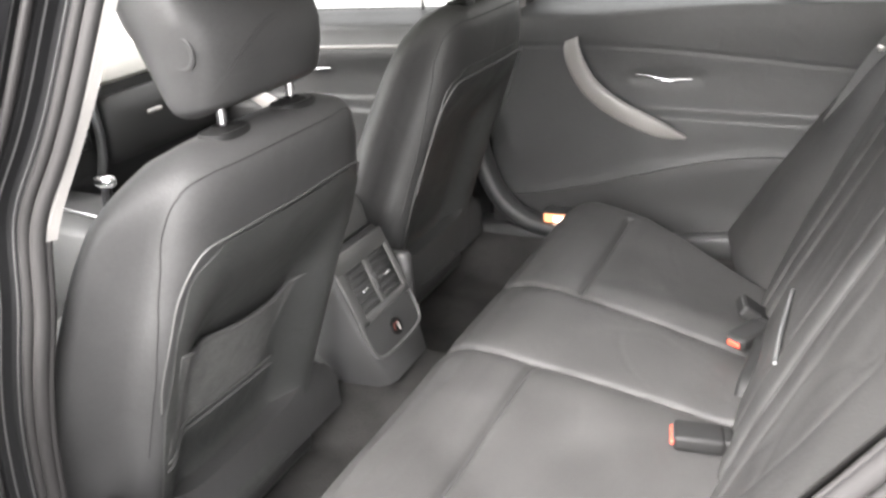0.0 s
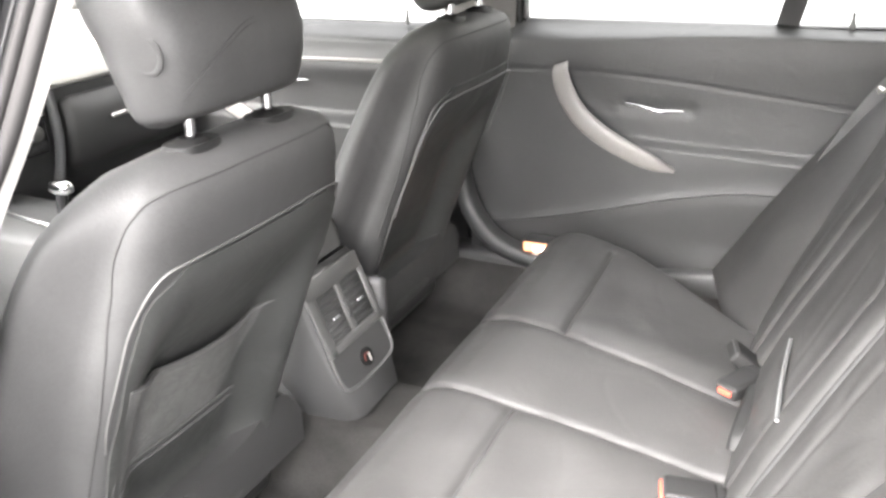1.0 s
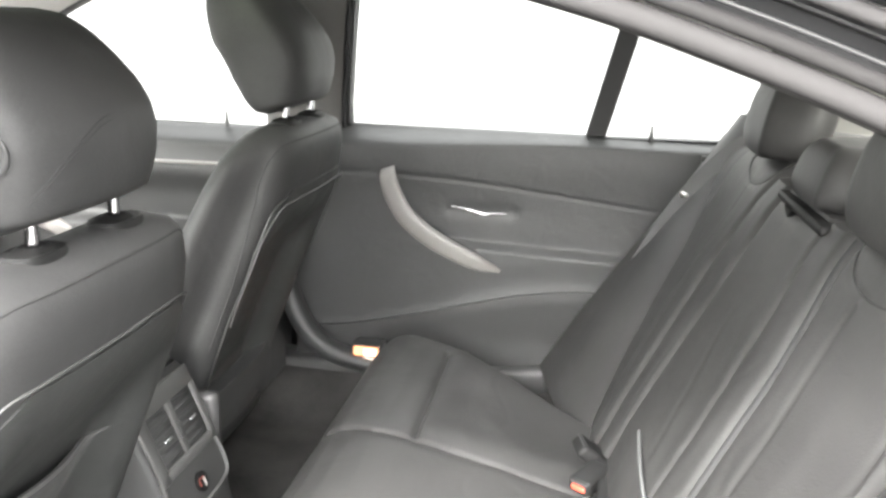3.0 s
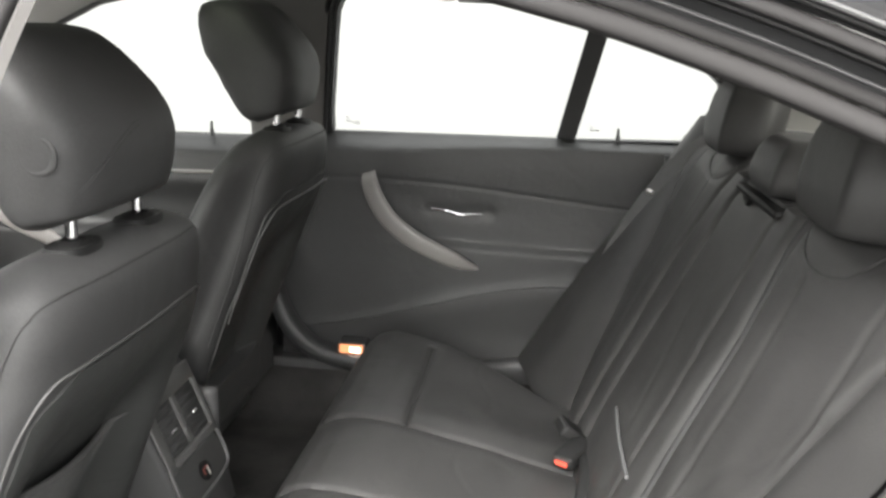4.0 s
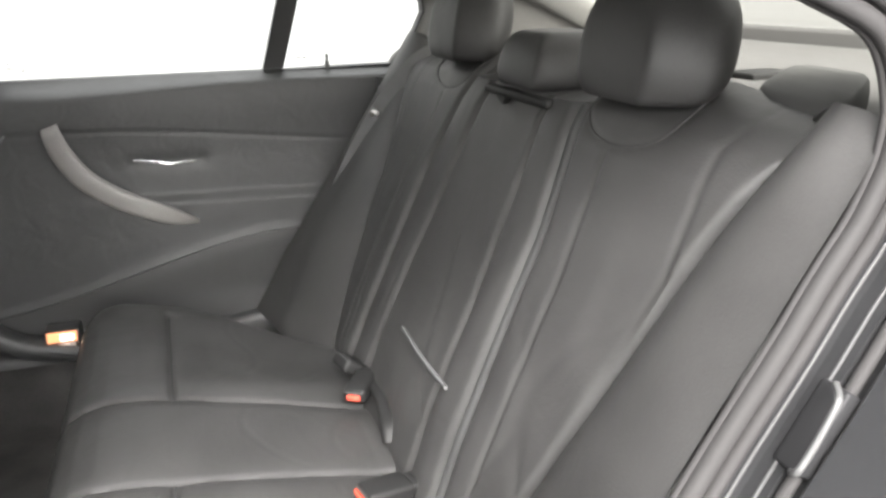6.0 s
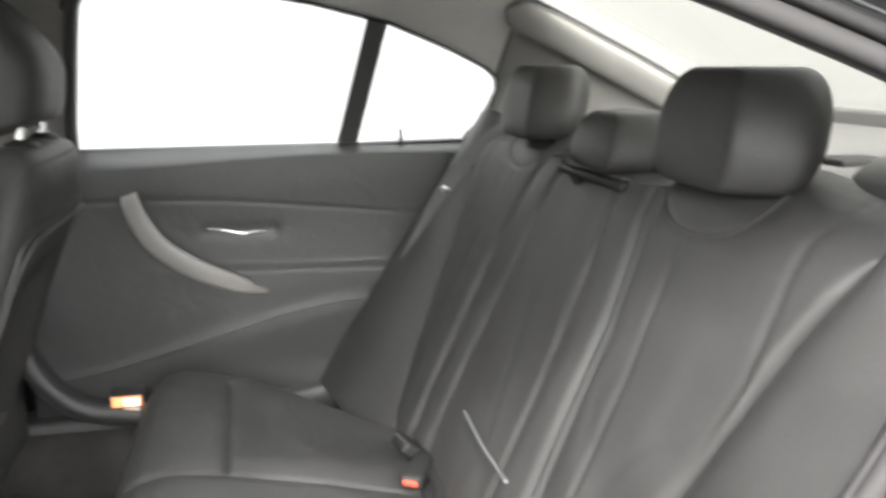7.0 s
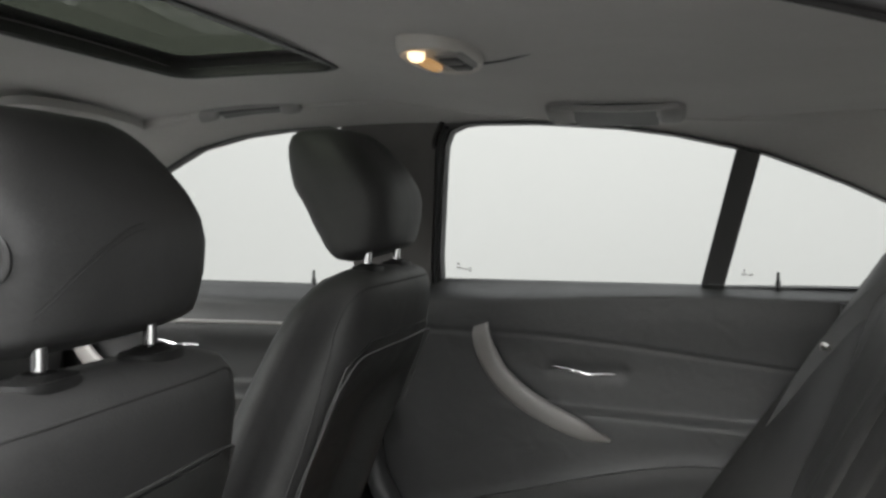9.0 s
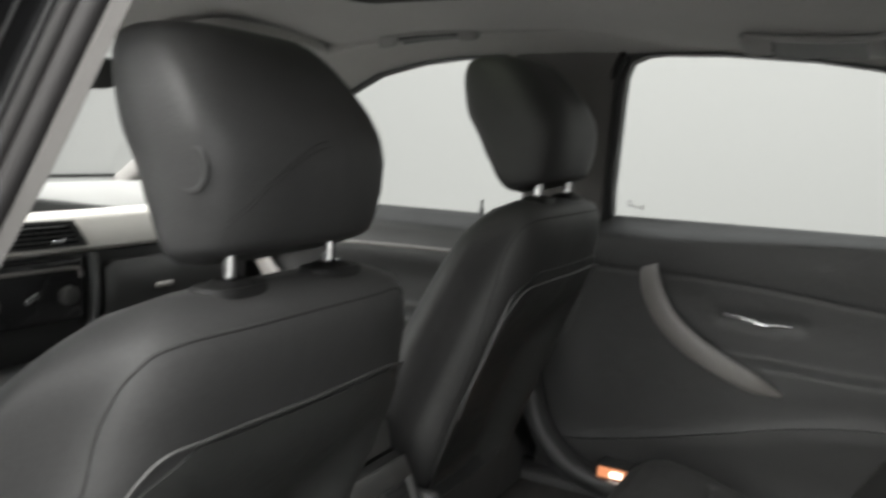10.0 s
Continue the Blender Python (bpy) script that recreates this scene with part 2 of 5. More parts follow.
def block(x0, x1, y0, y1, z0, z1, r=0.004, seg=2):
    bm = bmesh.new()
    bmesh.ops.create_cube(bm, size=1)
    for v in bm.verts:
        v.co = Vector(((x0 + x1) / 2 + v.co.x * (x1 - x0), (y0 + y1) / 2 + v.co.y * (y1 - y0), (z0 + z1) / 2 + v.co.z * (z1 - z0)))
    if r:
        bmesh.ops.bevel(bm, geom=bm.edges[:], offset=r, segments=seg, profile=0.5, affect="EDGES")
    return bm


def turned(bm, m):
    bmesh.ops.transform(bm, matrix=m, verts=bm.verts)
    return bm


def prism(outline, thick):
    """A flat outline of 3D points, given depth by the vector thick."""
    bm = bmesh.new()
    a = [bm.verts.new(p) for p in outline]
    b = [bm.verts.new(Vector(p) + Vector(thick)) for p in outline]
    bm.faces.new(a)
    bm.faces.new(b[::-1])
    for i in range(len(a)):
        j = (i + 1) % len(a)
        bm.faces.new((a[i], b[i], b[j], a[j]))
    return bm


def band(inner, outer, thick):
    """A solid frame between two outlines with equal counts, closed round."""
    t = Vector(thick)
    rings = [[p, q, q + t, p + t] for p, q in zip(inner, outer)]
    return loft(rings, loop=True)


def bump(x, c, w):
    return math.exp(-((x - c) / w) ** 2)


def step(x, a, b):
    s = min(max((x - a) / (b - a), 0), 1)
    return s * s * (3 - 2 * s)


def along(table, s):
    """Reads a table of (key, value, ...) rows smoothly at s."""
    if s <= table[0][0]:
        return table[0][1:]
    for a, b in zip(table, table[1:]):
        if s <= b[0]:
            f = (s - a[0]) / (b[0] - a[0])
            return tuple(p + (q - p) * f for p, q in zip(a[1:], b[1:]))
    return table[-1][1:]


def mesh_join(*bms):
    out = bmesh.new()
    for b in bms:
        me = bpy.data.meshes.new("joined")
        b.to_mesh(me)
        b.free()
        out.from_mesh(me)
        bpy.data.meshes.remove(me)
    return out

# ---- the setting: ground, backdrop, body shell ----
def glass_y(z):
    return 0.755 - 0.5 * (z - 0.93)


def on_side(x, z, off=0.0):
    """A point on the leaning plane of the far side windows, off metres further out."""
    return Vector((x, glass_y(z) + off, z))


def mirrored(bm):
    bmesh.ops.transform(bm, matrix=Matrix.Diagonal((1, -1, 1, 1)), verts=bm.verts)
    return bm


TOP = [(-1.10, 0.915), (-0.98, 0.985), (-0.80, 1.085), (-0.633, 1.157), (-0.53, 1.199), (-0.415, 1.222), (-0.32, 1.231), (-0.18, 1.236), (0.0, 1.237),
       (0.1, 1.238), (0.206, 1.236), (0.36, 1.224), (0.459, 1.209), (0.555, 1.187), (0.615, 1.173), (0.70, 1.141), (0.76, 1.117), (0.83, 1.083), (0.855, 1.065)]
CROWN = [(-0.85, 1.262), (-0.6, 1.292), (-0.36, 1.312), (-0.05, 1.312), (0.08, 1.288), (0.20, 1.269), (0.35, 1.264), (0.5, 1.26), (0.75, 1.254), (0.92, 1.239)]


def roof_z(x, y):
    return along(CROWN, x)[0] - (0.030 - 0.016 * step(x, 0.55, 0.85)) * (abs(y) / 0.5) ** 2.2


ground = whole("ground", slab(lambda u, v: Vector((-60 + 120 * u, -60 + 120 * v, 0)), 8, 8, lambda p: p - Vector((0, 0, 0.3))), GROUND,
               "grey concrete ground under the car", "ground", kind="structure")
# Glowing sheets added for the bright distance; they also light the cabin.
backdrop = whole("backdrop", mesh_join(block(-14, 14, 5.0, 5.1, 0.02, 4.6, 0), block(9.0, 9.1, -3.0, 5.0, 0.02, 6.5, 0), block(-9.1, -9.0, -3.0, 5.0, 0.02, 3.0, 0)), BACKDROP_GLOW,
                 "glowing pale sheets standing in for the bright distance beyond the windows", "backdrop", kind="structure")

# roof lining with the sunroof opening
SUN_X, SUN_Y = (-0.35, -0.045), 0.268
xs = [-0.85 + 0.0416 * i for i in range(12)] + [SUN_X[0] + (SUN_X[1] - SUN_X[0]) * i / 8 for i in range(9)] + [SUN_X[1] + 0.0455 * i for i in range(1, 21)]
ys = [-0.5 + 0.0235 * i for i in range(10)] + [-SUN_Y + 2 * SUN_Y * i / 12 for i in range(13)] + [SUN_Y + 0.0232 * i for i in range(1, 11)]
xs = sorted(set(round(x, 5) for x in xs))
ys = sorted(set(round(y, 5) for y in ys))
bm = bmesh.new()
grid = [[[bm.verts.new((x, y, roof_z(x, y) + d)) for y in ys] for x in xs] for d in (0, 0.014)]


def in_hole(i, j):
    return SUN_X[0] - 1e-4 <= xs[i] and xs[i + 1] <= SUN_X[1] + 1e-4 and -SUN_Y - 1e-4 <= ys[j] and ys[j + 1] <= SUN_Y + 1e-4


for i in range(len(xs) - 1):
    for j in range(len(ys) - 1):
        if not in_hole(i, j):
            for g in grid:
                bm.faces.new((g[i][j], g[i + 1][j], g[i + 1][j + 1], g[i][j + 1]))
ceiling = whole("ceiling", bm, LINING, "grey fabric roof lining with a sunroof opening", "roof lining", kind="structure")

# outer roof skin
def skin(u, v):
    y = -0.55 + 1.10 * v
    x = SUN_X[1] + 0.03 + u * 0.92
    return Vector((x, y, roof_z(x, min(abs(y), 0.5)) + 0.034))


def skin_patch(x0, x1, y0, y1):
    def f(u, v):
        x, y = x0 + (x1 - x0) * u, y0 + (y1 - y0) * v
        return Vector((x, y, roof_z(x, min(abs(y), 0.5)) + 0.034))
    return slab(f, 16, 16, lambda p: p - Vector((0, 0, 0.006)))


bm = mesh_join(slab(skin, 20, 20, lambda p: p - Vector((0, 0, 0.006))), skin_patch(-0.86, SUN_X[0] - 0.02, -0.55, 0.55), skin_patch(SUN_X[0] - 0.02, SUN_X[1] + 0.03, -0.55, -0.285), skin_patch(SUN_X[0] - 0.02, SUN_X[1] + 0.03, 0.285, 0.55))
whole("roof_skin", bm, PAINT, "black painted steel car roof", "car roof", kind="structure")
# wings, tail and nose close the body outside
for s in (-1, 1):
    whole("rear_wing", slab(lambda u, v: Vector((1.0 + 0.84 * u, s * (0.86 - 0.06 * u * u - 0.16 * step(v, 0.7, 1.0)), 0.32 + 0.65 * v)), 10, 12, lambda p: p - Vector((0, s * 0.006, 0))), PAINT, "black painted rear wing", "car body", kind="structure")
    whole("front_wing", slab(lambda u, v: Vector((-1.26 - 1.2 * u, s * (0.85 - 0.12 * u * u - 0.10 * step(v, 0.7, 1.0)), 0.32 + (0.55 - 0.10 * u) * v)), 10, 12, lambda p: p - Vector((0, s * 0.006, 0))), PAINT, "black painted front wing", "car body", kind="structure")
whole("tail_panel", slab(lambda u, v: Vector((1.84 + 0.02 * math.sin(math.pi * v), -0.78 + 1.56 * u, 0.32 + 0.63 * v)), 8, 8, lambda p: p - Vector((0.006, 0, 0))), PAINT, "black painted tail panel", "car body", kind="structure")
whole("nose_panel", slab(lambda u, v: Vector((-2.47 - 0.03 * math.sin(math.pi * v), -0.74 + 1.48 * u, 0.30 + 0.46 * v)), 8, 8, lambda p: p + Vector((0.006, 0, 0))), PAINT, "black painted nose panel", "car body", kind="structure")

# sunroof: dark shaft, edge trim and tinted glass
sunroof = thing("sunroof", (-0.15, 0, 1.33), "closed tinted glass sunroof in a dark frame", "sunroof")


def rect(x0, x1, y, zf, r=0.035, k=6):
    out = []
    for cx, cy, a in ((x1 - r, y - r, 0), (x0 + r, y - r, 90), (x0 + r, -y + r, 180), (x1 - r, -y + r, 270)):
        for i in range(k + 1):
            t = radians(a + 90 * i / k)
            px, py = cx + r * math.cos(t), cy + r * math.sin(t)
            out.append(Vector((px, py, zf(px, py))))
    return out


low = rect(SUN_X[0] + 0.004, SUN_X[1] - 0.004, SUN_Y - 0.004, roof_z)
wide = rect(SUN_X[0] - 0.010, SUN_X[1] + 0.010, SUN_Y + 0.010, lambda x, y: roof_z(x, y) - 0.002, 0.05)
lip = rect(SUN_X[0] + 0.002, SUN_X[1] - 0.002, SUN_Y - 0.002, lambda x, y: roof_z(x, y) - 0.004, 0.04)
high = rect(SUN_X[0] - 0.01, SUN_X[1] + 0.01, SUN_Y + 0.01, lambda x, y: 1.334)
inner_high = rect(SUN_X[0] + 0.030, SUN_X[1] - 0.042, SUN_Y - 0.034, lambda x, y: 1.333, 0.03)
part("shaft", loft([low, high, inner_high], caps=False), PLATE, sunroof, "dark sunroof shaft")
part("edge_trim", loft([low, wide, lip], loop=True), HARD, sunroof, "dark grey edge trim")
part("glass", prism(rect(SUN_X[0] - 0.01, SUN_X[1] + 0.01, SUN_Y + 0.01, lambda x, y: 1.3355), (0, 0, 0.005)), TINTED, sunroof, "dark tinted glass").visible_shadow = True

# side rails of the roof lining, between the window tops and the ceiling
def rail(u, v):
    x = -0.86 + 1.715 * u
    zt = along(TOP, x)[0]
    a = on_side(x, zt + 0.010, 0.0)
    b = Vector((x, 0.492, roof_z(x, 0.492) - 0.001))
    p = a.lerp(b, v)
    p.y -= 0.016 * math.sin(math.pi * v)
    p.z += 0.012 * math.sin(math.pi * v) + 0.015 * bump(v, 0.90, 0.045) - 0.004 * bump(v, 0.76, 0.07)
    return p


for flip in (False, True):
    bm = slab(rail, 90, 14, lambda p: p + Vector((0, 0.012, 0.01)))
    whole("roof_rail_trim", mirrored(bm) if flip else bm, LINING, "grey fabric side rail of the roof lining", "trim", kind="structure")

# rear pillars, between quarter window and rear window
Q1 = curve([on_side(0.855, 1.078), on_side(0.862, 1.05), on_side(0.852, 1.015), on_side(0.83, 0.968), on_side(0.80, 0.935), (0.80, 0.74, 0.90)], 24)
Q2 = curve([(0.862, 0.494, 1.224), (0.95, 0.499, 1.186), (1.02, 0.504, 1.153), (1.13, 0.510, 1.101), (1.25, 0.522, 1.043), (1.33, 0.532, 1.003), (1.38, 0.54, 0.980)], 24)


def pillar_c(u, v):
    k = u * 24
    i = min(int(k), 23)
    a, b = Q1[i].lerp(Q1[i + 1], k - i), Q2[i].lerp(Q2[i + 1], k - i)
    p = a.lerp(b, v)
    p.y -= 0.02 * math.sin(math.pi * v)
    return p


def pillar_top(u, v):
    """The lining from the rail's rear end to the rear pillar."""
    return rail(1.0, u).lerp(pillar_c(0.0, u) + Vector((0.004, 0.004, 0.002)), 1.08 * v)


def pillar_pad():
    """The padded edge of the rear pillar beside the rear window, its front end rounded off."""
    rings = []
    for k in range(41):
        f = k / 40
        i = min(int(f * 24), 23)
        p = Q2[i].lerp(Q2[i + 1], f * 24 - i)
        t = (Q2[min(i + 1, 24)] - Q2[max(i - 1, 0)]).normalized()
        down = (pillar_c(f, 0.7) - p)
        down = (down - t * down.dot(t)).normalized()
        into = t.cross(down).normalized()
        into = into if into.y < 0 else -into
        tip = math.sqrt(max(0.0, 1 - (1 - min(1, (f + 0.002) / 0.09)) ** 2))
        c = p + down * 0.037 + into * 0.006 - t * 0.02 * (1 - f)
        rings.append([c + down * a * 0.036 * tip + into * b * 0.014 * (0.3 + 0.7 * tip) for a, b in rounded(1, 1, 2.6, 24)])
    return loft(rings)


for flip in (False, True):
    for f in (pillar_c, pillar_top):
        bm = slab(f, 20, 12, lambda p: p + Vector((0.004, 0.012, 0.004)))
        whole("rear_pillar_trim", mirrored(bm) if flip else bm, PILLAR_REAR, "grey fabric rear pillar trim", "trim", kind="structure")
    whole("pillar_pad", mirrored(pillar_pad()) if flip else pillar_pad(), PILLAR_REAR, "padded grey fabric edge beside the rear window", "trim", kind="structure")
    line = [p + Vector((0.0, -0.010, 0.002)) for p in Q2]
    bm = sweep(line, disc(0.0032, 8))
    whole("rear_window_seal", mirrored(bm) if flip else bm, RUBBER, "thin black seal along the rear window", "seal", kind="structure")

# rear window, parcel shelf
rear_glass = [Vector((0.862, -0.66, 1.249)), Vector((0.862, 0.66, 1.249)), Vector((1.385, 0.70, 1.008)), Vector((1.385, -0.70, 1.008))]
whole("window_1", prism(rear_glass, (0.003, 0, 0.004)), REAR_TINT, "sloping tinted rear window", "window", kind="structure")
whole("rear_header_trim", sweep(curve([(0.858, -0.5, 1.234), (0.866, 0, 1.248), (0.858, 0.5, 1.234)], 12), rounded(0.012, 0.007, 4, 14)), LINING, "grey lining edge above the rear window", "trim", kind="structure")
whole("parcel_shelf", slab(lambda u, v: Vector((0.86 + 0.54 * u, -0.60 + 1.2 * v, 0.962 + 0.014 * u + 0.02 * step(u, 0.8, 1.0))), 20, 24, lambda p: p - Vector((0, 0, 0.02))), SHELF,
      "grey fabric parcel shelf under the rear window", "shelf", kind="structure")
whole("rear_scuttle", block(1.37, 1.40, -0.6, 0.6, 0.90, 1.018, 0.008), SHELF, "grey lip behind the parcel shelf", "trim", kind="structure")
whole("boot_lid", slab(lambda u, v: Vector((1.40 + 0.42 * u, -0.62 + 1.24 * v, 0.985 - 0.03 * u * u - 0.03 * (2 * v - 1) ** 4)), 10, 12, lambda p: p - Vector((0, 0, 0.02))), PAINT,
      "black painted boot lid behind the rear window", "boot lid", kind="structure")

# floor, tunnel, sills
def floor_z(x, y):
    return 0.235 + 0.10 * (1 - step(abs(y), 0.08, 0.16)) + 0.11 * step(abs(y), 0.58, 0.67)


whole("floor", slab(lambda u, v: (lambda x, y: Vector((x, y, floor_z(x, y) + 0.004 * noise.noise(Vector((x * 14, y * 14, 0))))))(-1.35 + 2.13 * u, -0.70 + 1.4 * v), 84, 70, lambda p: Vector((p.x, p.y, 0.18))), CARPET,
      "charcoal carpet with a raised centre tunnel", "carpet", kind="structure")
for flip in (False, True):
    bm = sweep(curve([(-1.2, 0.70, 0.33), (-0.3, 0.705, 0.33), (0.2, 0.705, 0.335), (0.5, 0.70, 0.37)], 24), rounded(0.045, 0.035, 5, 20))
    whole("sill_trim", mirrored(bm) if flip else bm, HARD, "black plastic door sill trim", "trim", kind="structure")
bm = slab(lambda u, v: Vector((0.76 + 0.26 * u, 0.715 - 0.02 * v, 0.25 + 0.655 * v)), 6, 8, lambda p: p + Vector((0, 0.02, 0)))
whole("wheel_housing_trim", bm, HARD, "dark trim over the wheel housing", "trim", kind="structure")
whole("bulkhead", slab(lambda u, v: Vector((-1.42 + 0.08 * v, -0.72 + 1.44 * u, 0.2 + 0.6 * v)), 6, 6, lambda p: p - Vector((0.03, 0, 0))), CARPET, "dark footwell bulkhead", "bulkhead", kind="structure")
whole("rear_bulkhead", slab(lambda u, v: Vector((0.72 + 0.26 * v, -0.70 + 1.4 * u, 0.2 + 0.76 * v)), 6, 6, lambda p: p + Vector((0.03, 0, 0))), HARD, "dark panel behind the rear seat", "bulkhead", kind="structure")

# windscreen and front pillars
screen = [Vector((-0.86, -0.5, 1.255)), Vector((-0.86, 0.5, 1.255)), Vector((-1.52, 0.66, 0.885)), Vector((-1.52, -0.66, 0.885))]
ws = whole("window_2", prism(screen, (-0.003, 0, 0.004)), GLASS, "clear raked windscreen", "window", kind="structure")
ws.visible_shadow = False
whole("windscreen_band", sweep(curve([(-1.43, -0.63, 0.938), (-1.445, 0, 0.940), (-1.43, 0.63, 0.938)], 12), rounded(0.010, 0.005, 3, 10)), BUCKLE_BLACK, "black band along the foot of the windscreen", "trim", kind="structure")
for flip in (False, True):
    bm = sweep(curve([(-0.83, 0.53, 1.235), (-1.0, 0.575, 1.14), (-1.25, 0.625, 1.0), (-1.52, 0.68, 0.86)], 20), rounded(0.035, 0.028, 3, 18))
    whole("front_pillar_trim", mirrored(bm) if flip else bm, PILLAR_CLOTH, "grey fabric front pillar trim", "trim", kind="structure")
whole("front_header_trim", sweep(curve([(-0.86, -0.5, 1.246), (-0.87, 0, 1.262), (-0.86, 0.5, 1.246)], 12), rounded(0.025, 0.014, 4, 14)), LINING, "grey lining edge above the windscreen", "trim", kind="structure")
whole("bonnet", slab(lambda u, v: Vector((-1.53 - 0.95 * u, -0.75 + 1.5 * v, 0.885 - 0.10 * u * u - 0.05 * (2 * v - 1) ** 4 + 0.03 * math.sin(math.pi * min(1, u * 1.3)))), 14, 14, lambda p: p - Vector((0, 0, 0.02))), PAINT,
      "black painted bonnet beyond the windscreen", "bonnet", kind="structure")

# centre pillars
def pillar_b(u, v):
    """u from front to rear edge, v from the belt line up to the rail."""
    z = 0.60 + 0.655 * v
    t = max(0.0, (z - 0.92) / 0.31)
    x0, x1 = -0.225 + 0.03 * t, -0.048 + 0.06 * t
    x = x0 + (x1 - x0) * u
    return Vector((x, glass_y(max(z, 0.93)) - (0.020 + 0.022 * math.sin(math.pi * u) ** 0.6) * (1 - 0.9 * step(z, 1.16, 1.25)), z))


for flip in (False, True):
    bm = slab((lambda u, v: pillar_b(u * 0.62, 0.45 + 0.55 * v)) if flip else pillar_b, 14, 24, lambda p: p + Vector((0, 0.012 if flip else 0.05, 0)))
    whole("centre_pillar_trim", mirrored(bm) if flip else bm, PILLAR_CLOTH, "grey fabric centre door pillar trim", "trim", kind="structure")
    bm = sweep(curve([(-0.22, 0.71, 0.33), (-0.22, 0.712, 0.5), (-0.22, 0.718, 0.75), (-0.215, 0.722, 0.9)], 16), rounded(0.10, 0.02, 4, 18), up=(1, 0, 0))
    whole("lower_pillar_trim", mirrored(bm) if flip else bm, TRIM, "black plastic lower pillar trim", "trim", kind="structure")

bm = sweep(curve([(-0.17, 0.675, 0.66), (-0.155, 0.662, 0.56), (-0.12, 0.655, 0.47), (-0.06, 0.655, 0.405), (0.02, 0.66, 0.375), (0.12, 0.665, 0.36)], 30), rounded(0.022, 0.030, 3, 16), up=(0, 1, 0))
whole("pillar_foot_trim", bm, TRIM, "black curved trim at the foot of the door pillar", "trim", kind="structure")

# near side: the rear door opening, seal upon seal
A = curve([(-0.13, -0.70, 0.44), (-0.085, -0.705, 0.68), (-0.02, -0.685, 0.88), (0.02, -0.655, 0.985), (0.085, -0.60, 1.17), (0.115, -0.578, 1.218), (0.2, -0.572, 1.224), (0.36, -0.585, 1.214), (0.5, -0.60, 1.184),
           (0.60, -0.610, 1.153), (0.68, -0.622, 1.123), (0.75, -0.637, 1.093), (0.80, -0.65, 1.064), (0.82, -0.655, 1.018), (0.812, -0.66, 0.982), (0.79, -0.66, 0.942), (0.757, -0.66, 0.892), (0.725, -0.66, 0.838),
           (0.678, -0.66, 0.764), (0.632, -0.665, 0.695), (0.575, -0.672, 0.60), (0.515, -0.68, 0.50), (0.44, -0.69, 0.415), (0.32, -0.695, 0.38), (0.10, -0.70, 0.375), (-0.09, -0.70, 0.385)], 220, loop=True)


def outward(i):
    t = A[(i + 1) % len(A)] - A[i - 1]
    n = Vector((t.z, 0, -t.x)).normalized()
    return -n if n.dot(A[i] - Vector((0.42, 0, 0.8))) < 0 else n


def opening_band(profile):
    """A closed section of (outward, towards the camera's side) pairs carried round the door opening."""
    def give(p):
        return 0.014 * step(p.x, 0.45, 0.62) * (1 - step(p.z, 0.92, 1.02)) + 0.010 * (1 - step(p.x, 0.09, 0.16)) * step(p.z, 0.80, 0.92) + 0.009 * (1 - step(p.x, 0.03, 0.09)) * bump(p.z, 0.92, 0.07)
    return loft([[p + outward(i) * (a + give(p)) + Vector((0, -b, 0)) for a, b in profile] for i, p in enumerate(A)], loop=True)


opening = thing("door_opening", (0.42, -0.70, 0.36), "black painted rear door opening with rubber seals", "door frame", kind="structure")
part("inner_seal", opening_band([(x - 0.002, y - 0.002) for x, y in rounded(0.008, 0.008, 2.2, 14)]), SEAL, opening, "soft black rubber seal")
part("middle_seal", opening_band([(0.0125 + x, 0.001 + y) for x, y in rounded(0.0055, 0.007, 2.2, 12)]), SEAL, opening, "soft black rubber seal")
part("inner_lip", opening_band([(x - 0.0085, y - 0.009) for x, y in rounded(0.003, 0.004, 2, 8)]), SEAL, opening, "thin seal lip")
part("jamb", opening_band([(0.008, -0.012), (0.010, 0.004), (0.030, 0.008), (0.033, 0.028), (0.046, 0.032), (0.049, 0.05), (0.056, 0.05), (0.056, -0.012)]), JAMB, opening, "dark painted stepped jamb")
part("outer_seal", opening_band([(0.037 + x, 0.036 + y) for x, y in rounded(0.005, 0.005, 2.5, 10)]), SEAL, opening)
# Lighter ridges and a bead put the flange highlights into colour.
for out, deep in ((0.021, 0.0075), (0.0315, 0.020), (0.047, 0.042)):
    part("highlight_ridge", opening_band([(out + x, deep + y) for x, y in rounded(0.0013, 0.0013, 2, 6)]), HARD, opening, "thin lighter ridge standing in for a highlight")
part("bright_edge", opening_band([(0.0495 + x, 0.052 + y) for x, y in rounded(0.0022, 0.0025, 2, 8)]), HARD, opening, "thin lighter bead standing in for a bright edge")
striker = part("striker_plate", turned(block(-0.008, 0.008, -0.014, 0.014, -0.036, 0.036, 0.003), Matrix.Translation((0.748, -0.690, 0.782)) @ Euler((0, radians(32), 0)).to_matrix().to_4x4()), JAMB, opening, "dark steel striker plate")
part("striker_loop", tube([(0.752, -0.698, 0.822), (0.742, -0.712, 0.818), (0.733, -0.714, 0.802), (0.720, -0.714, 0.778), (0.713, -0.712, 0.765), (0.722, -0.698, 0.756)], 0.0028, 24, 8), HARD, striker, "dark steel striker loop")


